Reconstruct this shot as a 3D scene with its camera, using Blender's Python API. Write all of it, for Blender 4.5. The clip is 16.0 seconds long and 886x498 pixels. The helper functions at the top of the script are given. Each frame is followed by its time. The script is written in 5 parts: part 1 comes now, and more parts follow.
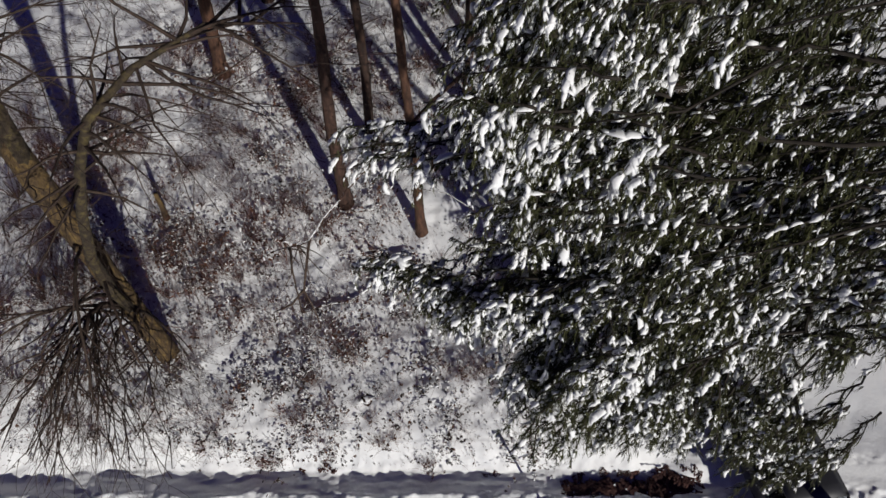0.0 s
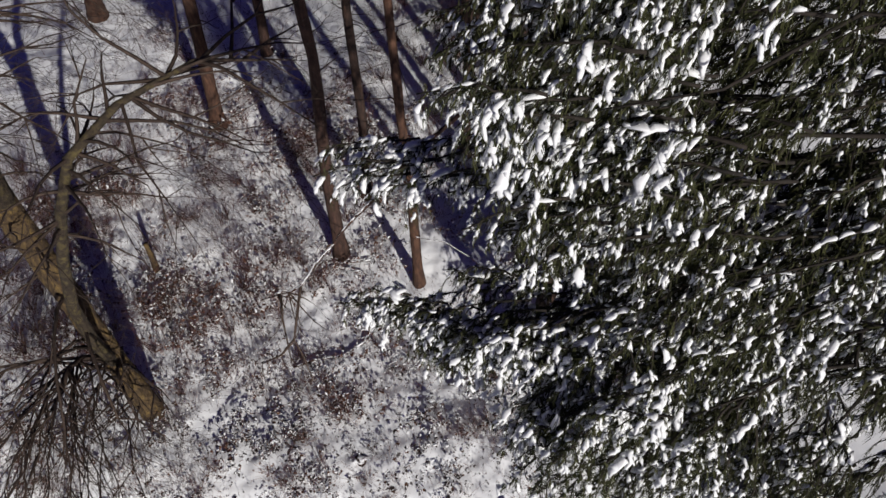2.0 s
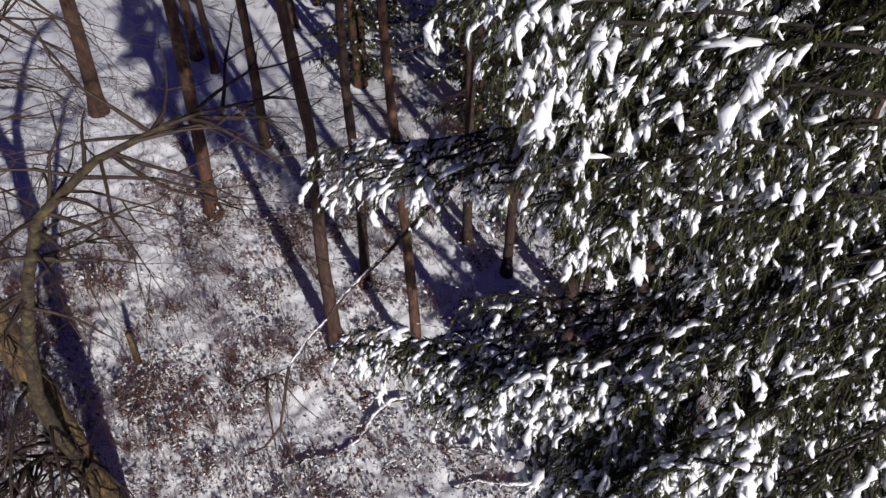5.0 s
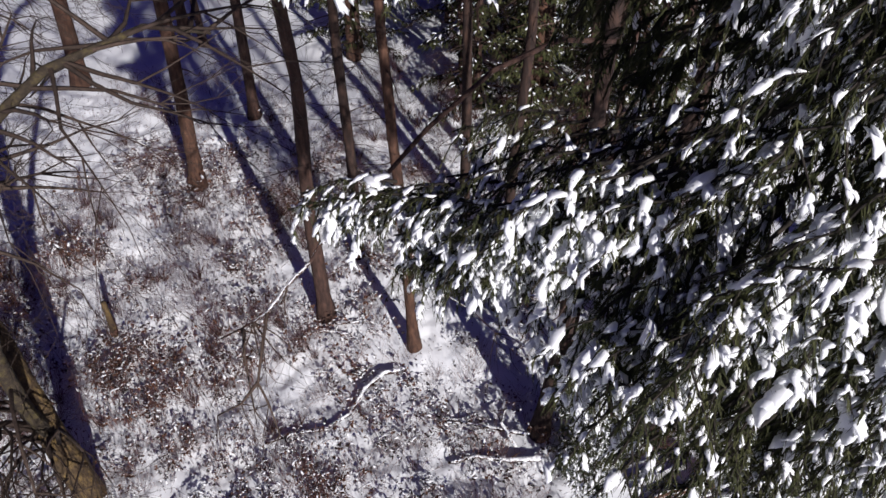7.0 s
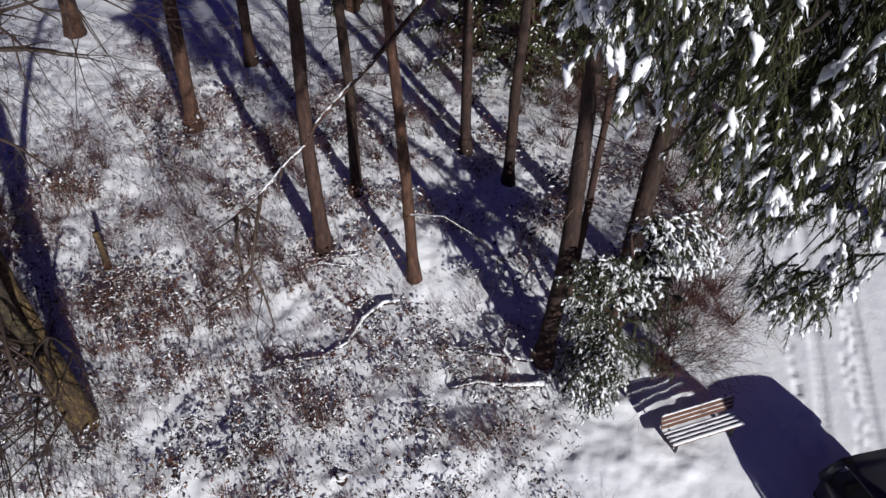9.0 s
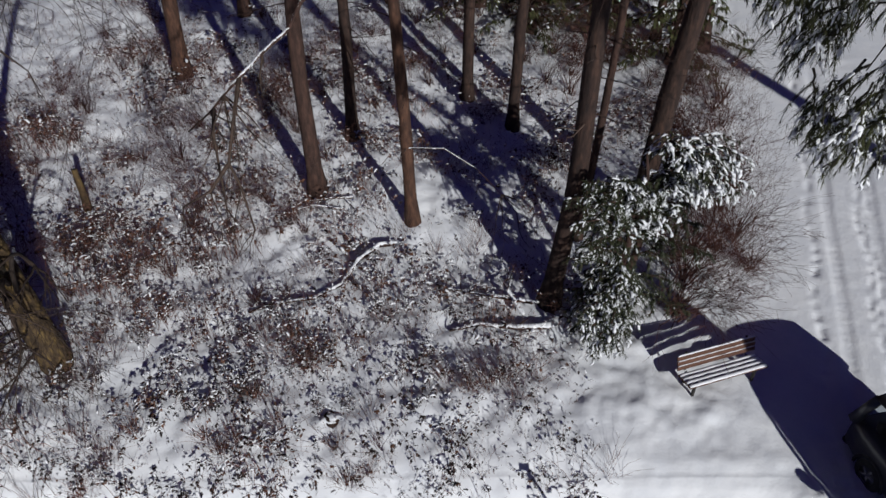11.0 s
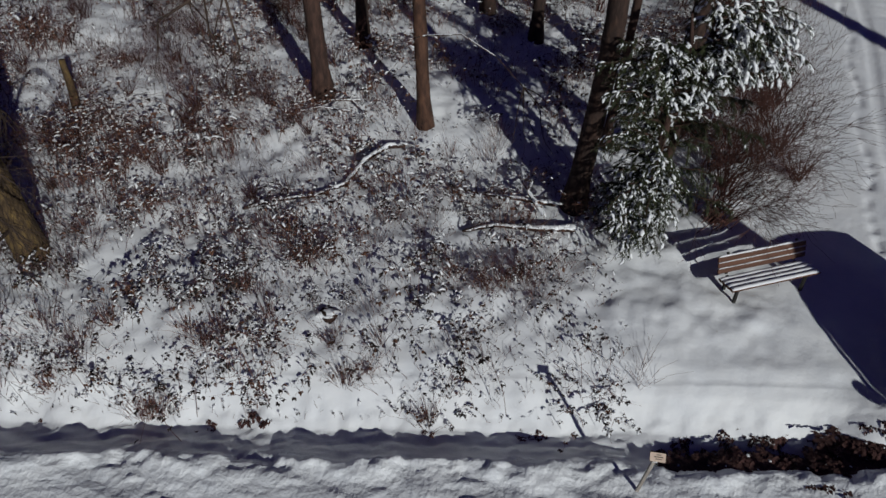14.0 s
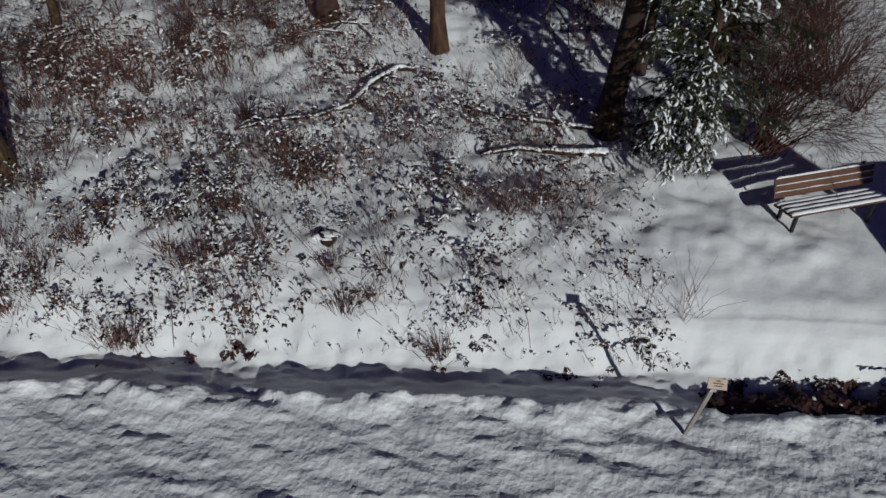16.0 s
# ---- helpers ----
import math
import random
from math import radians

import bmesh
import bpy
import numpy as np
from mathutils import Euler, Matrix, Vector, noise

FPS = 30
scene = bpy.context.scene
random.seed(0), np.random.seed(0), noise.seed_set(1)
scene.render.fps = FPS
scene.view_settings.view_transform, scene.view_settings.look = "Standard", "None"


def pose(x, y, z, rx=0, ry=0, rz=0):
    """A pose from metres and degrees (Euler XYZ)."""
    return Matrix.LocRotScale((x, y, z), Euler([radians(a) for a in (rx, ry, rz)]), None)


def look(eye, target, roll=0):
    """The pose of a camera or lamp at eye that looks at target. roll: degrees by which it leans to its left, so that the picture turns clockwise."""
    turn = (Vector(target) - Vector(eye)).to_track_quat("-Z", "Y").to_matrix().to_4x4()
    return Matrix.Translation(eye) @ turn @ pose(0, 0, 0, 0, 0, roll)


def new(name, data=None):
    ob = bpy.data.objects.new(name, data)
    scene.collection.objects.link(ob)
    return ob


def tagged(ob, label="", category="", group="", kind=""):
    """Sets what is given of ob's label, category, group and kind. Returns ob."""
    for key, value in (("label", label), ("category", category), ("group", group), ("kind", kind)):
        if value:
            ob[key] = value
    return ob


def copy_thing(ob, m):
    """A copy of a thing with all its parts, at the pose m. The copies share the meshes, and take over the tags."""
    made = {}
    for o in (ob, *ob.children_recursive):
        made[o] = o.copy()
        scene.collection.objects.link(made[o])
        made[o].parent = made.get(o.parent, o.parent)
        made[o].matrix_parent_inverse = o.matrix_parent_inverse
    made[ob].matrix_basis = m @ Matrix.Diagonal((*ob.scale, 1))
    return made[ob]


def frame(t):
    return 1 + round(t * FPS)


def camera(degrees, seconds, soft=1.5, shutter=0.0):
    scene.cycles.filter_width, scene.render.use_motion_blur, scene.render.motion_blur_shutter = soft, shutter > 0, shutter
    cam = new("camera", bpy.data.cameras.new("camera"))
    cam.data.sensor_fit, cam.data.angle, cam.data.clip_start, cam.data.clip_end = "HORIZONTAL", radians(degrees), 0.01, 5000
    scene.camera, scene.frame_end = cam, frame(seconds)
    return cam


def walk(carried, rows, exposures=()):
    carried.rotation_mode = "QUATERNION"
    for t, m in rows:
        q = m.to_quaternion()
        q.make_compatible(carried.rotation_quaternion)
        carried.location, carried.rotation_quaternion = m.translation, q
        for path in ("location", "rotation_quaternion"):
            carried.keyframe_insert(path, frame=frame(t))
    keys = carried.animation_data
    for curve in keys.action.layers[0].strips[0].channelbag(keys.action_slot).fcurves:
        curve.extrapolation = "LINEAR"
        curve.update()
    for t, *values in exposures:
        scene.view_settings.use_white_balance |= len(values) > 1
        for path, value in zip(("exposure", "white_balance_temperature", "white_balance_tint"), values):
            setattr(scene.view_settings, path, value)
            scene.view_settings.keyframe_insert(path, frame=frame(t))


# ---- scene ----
cam = camera(65.9, 16.0)
METRES, EYE, TILT, LEAN, TURN = 13.0, 19.3, -52.7, 0.0, 0.0
ROWS = [
    (0.0, 0.0, 0.0, 0.0, 0.0, 0.0, -0.0),
    (0.5, 0.001, 0.0159, -0.0052, -0.01, 1.06, 0.03),
    (1.0, 0.0009, 0.0292, -0.0116, -0.04, 2.28, 0.07),
    (1.5, 0.0006, 0.0425, -0.0182, -0.06, 3.66, 0.13),
    (2.0, 0.0012, 0.0558, -0.0231, -0.08, 5.07, 0.13),
    (2.5, 0.0013, 0.07, -0.0277, -0.09, 6.47, 0.18),
    (3.0, -0.0014, 0.0846, -0.0321, -0.1, 7.95, 0.24),
    (5.5, -0.007, 0.1808, -0.0833, -0.21, 14.86, 0.49),
    (6.0, -0.0058, 0.2118, -0.1005, -0.25, 14.89, 0.48),
    (6.5, -0.0037, 0.2424, -0.1171, -0.25, 14.88, 0.5),
    (7.0, -0.0026, 0.2697, -0.1355, -0.31, 14.82, 0.56),
    (7.5, -0.0032, 0.2919, -0.1621, -0.33, 14.76, 0.61),
    (8.0, -0.0041, 0.3096, -0.1952, -0.34, 14.72, 0.63),
    (8.5, -0.0058, 0.325, -0.2351, -0.31, 14.7, 0.65),
    (9.0, -0.0046, 0.3429, -0.2714, -0.26, 14.66, 0.68),
    (11.5, 0.0002, 0.487, -0.3969, -0.05, 14.78, 0.28),
    (12.0, 0.0015, 0.5043, -0.4349, 0.08, 14.73, 0.08),
    (12.5, 0.0024, 0.5237, -0.4619, 0.21, 14.72, -0.15),
    (13.0, 0.0038, 0.5487, -0.4802, 0.39, 14.71, -0.52),
    (13.5, 0.0042, 0.5806, -0.4949, 0.57, 14.71, -0.89),
    (14.0, 0.0032, 0.6173, -0.5093, 0.72, 14.72, -1.21),
    (14.5, 0.0009, 0.6566, -0.5244, 0.87, 14.74, -1.5),
    (15.0, -0.0009, 0.6949, -0.5414, 1.01, 14.78, -1.75),
    (15.5, -0.0022, 0.7315, -0.5612, 1.15, 14.8, -1.97),
    (16.0, -0.0037, 0.7666, -0.5843, 1.26, 14.86, -2.16),
]
EXPOSURES = [(0.0, -0.42, 6600, 20), (3.0, -0.13, 6540, 23), (7.0, 0.15, 6310, 26), (9.0, 0.0, 6210, 22), (11.5, -0.62, 6150, 20), (16.0, -0.92, 6200, 15)]
walk(cam, [(t, pose(0, 0, EYE, TILT, LEAN, TURN) @ pose(METRES * x, METRES * y, METRES * z, 90 + pitch, roll, yaw)) for t, x, y, z, yaw, pitch, roll in ROWS],
     exposures=EXPOSURES)

# ---- light ----
SUN_ELEV, SUN_AZ = 18.5, 28.0      # degrees; the light travels forwards and to the left
world = bpy.data.worlds.new("sky")
scene.world = world
world.use_nodes = True
sky = world.node_tree.nodes.new("ShaderNodeTexSky")
sky.sky_type, sky.sun_disc = "NISHITA", False
sky.ozone_density, sky.dust_density, sky.air_density = 6.0, 0.0, 1.0
sky.sun_elevation, sky.sun_rotation = radians(SUN_ELEV), radians(180.0 - SUN_AZ)
tone = world.node_tree.nodes.new("ShaderNodeHueSaturation")
tone.inputs["Hue"].default_value, tone.inputs["Saturation"].default_value = 0.55, 1.05
world.node_tree.links.new(sky.outputs[0], tone.inputs["Color"])
world.node_tree.links.new(tone.outputs[0], world.node_tree.nodes["Background"].inputs[0])
world.node_tree.nodes["Background"].inputs[1].default_value = 0.025
sun = new("sun", bpy.data.lights.new("sun", "SUN"))
sun.data.energy, sun.data.angle, sun.data.color = 5.0, radians(0.6), (0.95, 0.98, 0.87)
_a, _e = radians(SUN_AZ), radians(SUN_ELEV)
SUN_TO = Vector((-math.sin(_a) * math.cos(_e), math.cos(_a) * math.cos(_e), -math.sin(_e)))
sun.matrix_world = look(Vector((20, -40, 30)), Vector((20, -40, 30)) + SUN_TO)


# ---- materials ----
def material(name, colors, scale=8.0, rough=0.8, bump=0.3, bump_scale=None, detail=6.0, metal=0.0, stretch=(1, 1, 1), rand=0.0, spec=0.3, bump_dist=0.01, bump_detail=5.0):
    """A noise-mottled surface; colors: two or three stops; rand: how far pieces or islands differ in value."""
    m = bpy.data.materials.new(name)
    m.use_nodes = True
    nt = m.node_tree
    n, l = nt.nodes, nt.links
    b = n["Principled BSDF"]
    tc = n.new("ShaderNodeTexCoord")
    mp = n.new("ShaderNodeMapping")
    mp.inputs["Scale"].default_value = stretch
    l.new(tc.outputs["Object"], mp.inputs[0])
    nz = n.new("ShaderNodeTexNoise")
    nz.inputs["Scale"].default_value, nz.inputs["Detail"].default_value, nz.inputs["Roughness"].default_value = scale, detail, 0.65
    l.new(mp.outputs[0], nz.inputs["Vector"])
    ramp = n.new("ShaderNodeValToRGB")
    el = ramp.color_ramp.elements
    stops = [0.32, 0.68] if len(colors) == 2 else [0.28, 0.5, 0.72]
    while len(el) < len(colors):
        el.new(0.5)
    for e, p, c in zip(el, stops, colors):
        e.position, e.color = p, (*c, 1)
    l.new(nz.outputs[0], ramp.inputs[0])
    out = ramp.outputs[0]
    if rand:
        geo = n.new("ShaderNodeNewGeometry")
        info = n.new("ShaderNodeObjectInfo")
        add = n.new("ShaderNodeMath")
        add.operation = "ADD"
        l.new(geo.outputs["Random Per Island"], add.inputs[0])
        l.new(info.outputs["Random"], add.inputs[1])
        mr = n.new("ShaderNodeMapRange")
        mr.inputs[1].default_value, mr.inputs[2].default_value = 0.0, 2.0
        mr.inputs[3].default_value, mr.inputs[4].default_value = 1 - rand, 1 + rand
        l.new(add.outputs[0], mr.inputs[0])
        hs = n.new("ShaderNodeHueSaturation")
        l.new(mr.outputs[0], hs.inputs["Value"])
        l.new(out, hs.inputs["Color"])
        out = hs.outputs[0]
    l.new(out, b.inputs["Base Color"])
    b.inputs["Roughness"].default_value, b.inputs["Metallic"].default_value = rough, metal
    b.inputs["Specular IOR Level"].default_value = spec
    if bump:
        n2 = n.new("ShaderNodeTexNoise")
        n2.inputs["Scale"].default_value, n2.inputs["Detail"].default_value = bump_scale or scale * 3, bump_detail
        l.new(mp.outputs[0], n2.inputs["Vector"])
        bp = n.new("ShaderNodeBump")
        bp.inputs["Strength"].default_value, bp.inputs["Distance"].default_value = bump, bump_dist
        l.new(n2.outputs[0], bp.inputs["Height"])
        l.new(bp.outputs[0], b.inputs["Normal"])
    return m


M_SNOW = material("snow", [(0.74, 0.76, 0.79), (0.83, 0.84, 0.85)], 1.3, 0.65, 0.4, 7.0, bump_dist=0.03, bump_detail=8.0)
M_TROD = material("trodden_snow", [(0.76, 0.785, 0.82), (0.85, 0.865, 0.88)], 2.2, 0.6, 0.75, 9.5, bump_dist=0.05, detail=9.0, bump_detail=10.0)
M_PAD = material("snow_pad", [(0.78, 0.80, 0.83), (0.86, 0.87, 0.88)], 6.0, 0.6, 0.3, 30.0)
M_BARK = material("bark_brown", [(0.016, 0.010, 0.009), (0.05, 0.027, 0.021), (0.098, 0.052, 0.038)], 9.0, 0.9, 0.9, 22.0, stretch=(1, 1, 0.25), bump_dist=0.03)
M_PINE = material("bark_red", [(0.020, 0.012, 0.010), (0.066, 0.033, 0.022), (0.135, 0.068, 0.042)], 8.0, 0.9, 0.9, 20.0, stretch=(1, 1, 0.3), bump_dist=0.03)
# pine bark darkened for trunks in shade; dead branches and stump share it
M_DUSK = material("bark_shade_dark", [(0.011, 0.008, 0.008), (0.034, 0.020, 0.016), (0.075, 0.041, 0.029)], 8.0, 0.9, 0.9, 20.0, stretch=(1, 1, 0.3), bump_dist=0.03)
M_MOSS = material("bark_mossy", [(0.018, 0.013, 0.010), (0.075, 0.049, 0.026), (0.19, 0.125, 0.042)], 7.0, 0.95, 1.0, 16.0, stretch=(1, 1, 0.4), bump_dist=0.05)
M_LIMB = material("limb_mossy", [(0.014, 0.011, 0.009), (0.042, 0.031, 0.021), (0.115, 0.092, 0.034)], 6.0, 0.95, 1.0, 16.0, bump_dist=0.04)
M_TWIG = material("twig", [(0.055, 0.038, 0.03), (0.13, 0.085, 0.065)], 12.0, 0.85, 0.0, rand=0.35)
M_ROD = material("willow_rod", [(0.028, 0.019, 0.015), (0.075, 0.05, 0.038)], 12.0, 0.85, 0.0, rand=0.35)
M_STEM = material("dead_stem", [(0.095, 0.044, 0.035), (0.22, 0.105, 0.08)], 10.0, 0.85, 0.0, rand=0.5)
M_BRUSH = material("brush_twig", [(0.05, 0.023, 0.020), (0.13, 0.058, 0.045)], 10.0, 0.85, 0.0, rand=0.4)
M_LEAF = material("bramble_leaf", [(0.018, 0.016, 0.017), (0.062, 0.043, 0.038)], 20.0, 0.55, 0.0, rand=0.5)
M_DEAD = material("dead_leaf", [(0.085, 0.042, 0.028), (0.17, 0.085, 0.055)], 20.0, 0.8, 0.0, rand=0.5)
M_BOUGH = material("bough_bark", [(0.012, 0.010, 0.009), (0.036, 0.028, 0.022)], 9.0, 0.9, 0.6, 22.0)
M_NEEDLE = material("needles", [(0.022, 0.027, 0.012), (0.066, 0.068, 0.026)], 5.0, 0.7, 0.0, rand=0.5, spec=0.15)
M_YEW = material("yew_needles", [(0.02, 0.026, 0.013), (0.048, 0.056, 0.024)], 6.0, 0.5, 0.0, rand=0.4)
M_BOARD = material("bench_board", [(0.075, 0.032, 0.020), (0.135, 0.062, 0.038)], 6.0, 0.7, 0.3, 40.0, stretch=(0.15, 1, 1), rand=0.15)
M_IRON = material("dark_iron", [(0.025, 0.025, 0.025), (0.05, 0.045, 0.04)], 15.0, 0.5, 0.2, metal=0.6)
M_PANEL = material("sign_panel", [(0.5, 0.37, 0.29), (0.64, 0.5, 0.4)], 9.0, 0.6, 0.1, stretch=(1, 0.2, 1))
M_INK = material("ink", [(0.05, 0.045, 0.04), (0.08, 0.07, 0.06)], 9.0, 0.7, 0.0)
M_POST = material("post_wood", [(0.26, 0.23, 0.2), (0.42, 0.38, 0.34)], 9.0, 0.85, 0.4, 30.0, stretch=(1, 1, 0.15))
M_PAINT = material("car_paint", [(0.055, 0.056, 0.06), (0.07, 0.07, 0.074)], 3.0, 0.3, 0.0, metal=0.5, spec=0.5)
M_TYRE = material("tyre", [(0.015, 0.015, 0.015), (0.03, 0.03, 0.03)], 20.0, 0.85, 0.3)
M_RIM = material("rim", [(0.25, 0.25, 0.26), (0.4, 0.4, 0.41)], 10.0, 0.35, 0.0, metal=0.9)
M_PLASTIC = material("black_plastic", [(0.015, 0.015, 0.016), (0.03, 0.03, 0.03)], 10.0, 0.6, 0.0)
M_RED = material("red_lamp", [(0.25, 0.012, 0.012), (0.35, 0.02, 0.018)], 10.0, 0.15, 0.0, spec=0.6)
M_CLEAR = material("clear_lamp", [(0.5, 0.5, 0.5), (0.65, 0.65, 0.65)], 10.0, 0.1, 0.0, spec=0.6)


def glass(name):
    m = bpy.data.materials.new(name)
    m.use_nodes = True
    b = m.node_tree.nodes["Principled BSDF"]
    b.inputs["Base Color"].default_value = (0.55, 0.6, 0.62, 1)
    b.inputs["Roughness"].default_value = 0.02
    b.inputs["Transmission Weight"].default_value = 1.0
    b.inputs["IOR"].default_value = 1.1
    return m


M_GLASS = glass("car_glass")


# ---- helpers for meshes ----
class Acc:
    """Gathers tubes, blades and blobs into one mesh."""

    def __init__(self):
        self.v, self.f = [], []

    def tube(self, pts, radii, n=5, cap=True):
        pts = [Vector(p) for p in pts]
        k0 = len(self.v)
        side = None
        for i, p in enumerate(pts):
            d = (pts[min(i + 1, len(pts) - 1)] - pts[max(i - 1, 0)])
            if d.length < 1e-9:
                d = Vector((0, 0, 1))
            d.normalize()
            if side is None:
                side = d.orthogonal().normalized()
            side = (side - d * side.dot(d))
            side = side.normalized() if side.length > 1e-6 else d.orthogonal().normalized()
            up = d.cross(side)
            r = radii[i]
            for j in range(n):
                a = 2 * math.pi * j / n
                self.v.append(p + side * (math.cos(a) * r) + up * (math.sin(a) * r))
        for i in range(len(pts) - 1):
            for j in range(n):
                a, b = k0 + i * n + j, k0 + i * n + (j + 1) % n
                self.f.append((a, b, b + n, a + n))
        if cap:
            self.f.append(tuple(range(k0 + n - 1, k0 - 1, -1)))
            e = k0 + (len(pts) - 1) * n
            self.f.append(tuple(range(e, e + n)))

    def add(self, verts, faces, m=None):
        k = len(self.v)
        self.v.extend([m @ Vector(p) for p in verts] if m else [Vector(p) for p in verts])
        self.f.extend([tuple(i + k for i in f) for f in faces])

    def box(self, size, m=None, at=(0, 0, 0)):
        sx, sy, sz = (s / 2 for s in size)
        c = [(at[0] + x * sx, at[1] + y * sy, at[2] + z * sz) for x in (-1, 1) for y in (-1, 1) for z in (-1, 1)]
        self.add(c, [(0, 1, 3, 2), (4, 6, 7, 5), (0, 4, 5, 1), (2, 3, 7, 6), (0, 2, 6, 4), (1, 5, 7, 3)], m)

    def make(self, name, mat, parent=None, label="", smooth=True, bevel=0.0):
        me = bpy.data.meshes.new(name)
        me.from_pydata(self.v, [], self.f)
        me.materials.append(mat)
        if smooth:
            me.polygons.foreach_set("use_smooth", [True] * len(me.polygons))
        if bevel:
            bm = bmesh.new()
            bm.from_mesh(me)
            bmesh.ops.bevel(bm, geom=bm.edges[:], offset=bevel, segments=2, affect="EDGES", profile=0.7)
            bm.to_mesh(me)
            bm.free()
        me.update()
        ob = new(name, me)
        if parent:
            ob.parent = parent
        if label:
            ob["label"] = label
        return ob


def thing(name, at, label, category, group="", rz=0.0, scale=1.0):
    ob = new(name)
    ob.matrix_basis = pose(at[0], at[1], at[2], 0, 0, rz) @ Matrix.Diagonal((scale, scale, scale, 1))
    ob.empty_display_size = 0.2
    return tagged(ob, label, category, group)


def ico(sub=2):
    bm = bmesh.new()
    bmesh.ops.create_icosphere(bm, subdivisions=sub, radius=1.0)
    v = [p.co.copy() for p in bm.verts]
    f = [tuple(q.index for q in p.verts) for p in bm.faces]
    bm.free()
    return v, f


ICO2, ICO1 = ico(2), ico(1)


def octa():
    """A round lump of 32 triangles."""
    bm = bmesh.new()
    c = [bm.verts.new(p) for p in ((1, 0, 0), (-1, 0, 0), (0, 1, 0), (0, -1, 0), (0, 0, 1), (0, 0, -1))]
    for i in (0, 1):
        for j in (2, 3):
            for k in (4, 5):
                bm.faces.new((c[i], c[j], c[k]) if (i + j + k) % 2 == 0 else (c[i], c[k], c[j]))
    bmesh.ops.subdivide_edges(bm, edges=bm.edges[:], cuts=1, use_grid_fill=True)
    bmesh.ops.triangulate(bm, faces=bm.faces[:])
    bm.verts.index_update()
    v = [p.co.normalized() for p in bm.verts]
    f = [tuple(q.index for q in p.verts) for p in bm.faces]
    bm.free()
    return v, f


OCT = octa()
CHIP = ([Vector(p) for p in ((1, 0, 0), (0, 1, 0), (-1, 0, 0), (0, -1, 0), (0, 0, 1), (0, 0, -1))], [(0, 1, 4), (1, 2, 4), (2, 3, 4), (3, 0, 4), (1, 0, 5), (2, 1, 5), (3, 2, 5), (0, 3, 5)])


def smooth01(a, b, x):
    t = min(max((x - a) / (b - a), 0.0), 1.0)
    return t * t * (3 - 2 * t)


def curve1(knots, x):
    for (x0, z0), (x1, z1) in zip(knots, knots[1:]):
        if x <= x1:
            return z0 + (z1 - z0) * max(0.0, min(1.0, (x - x0) / (x1 - x0)))
    return knots[-1][1]


# ---- ground ----
FIELD = [(-400, -3.0), (-12, -0.95), (5.85, -0.85), (6.12, -0.80), (6.32, -0.78), (6.5, -0.90), (6.85, -1.06), (7.1, -1.06), (7.28, -0.90), (7.6, -0.55), (8.1, -0.22), (8.9, 0.03), (10, 0.17),
         (11.3, 0.32), (12.3, 0.45), (13.8, 0.68), (15.8, 1.2), (18.3, 1.55), (21.8, 2.05), (28, 3.0), (60, 7.0), (200, 16), (3000, 22)]
PATHSIDE = [(-400, -3.0), (-12, -0.95), (4.5, -0.8), (6.8, -0.58), (9, -0.12), (11.1, 0.26), (15.5, 1.04), (18.3, 1.5), (21.8, 2.05), (28, 3.0), (60, 7.0), (200, 16), (3000, 22)]


def base_z(x, y):
    s = smooth01(6.3, 7.6, x + 0.25 * math.sin(y * 1.3))
    wob = 0.16 * noise.noise((x * 0.5, y * 0.5, 0)) + (0.11 * noise.noise((x * 1.7, y * 1.4, 0)) + 0.05 * noise.noise((x * 4.1, y * 3.3, 0))) * (1 - 0.5 * smooth01(7.1, 7.5, y))
    z = curve1(FIELD, y + wob) * (1 - s) + curve1(PATHSIDE, y) * s if s < 1 else curve1(PATHSIDE, y)
    z -= min(0.045 * max(x - 2, 0), 0.25) * smooth01(7.0, 9.0, y)
    return z


def path_x(y):
    return 9.98 + 0.30 * (y - 13.0)


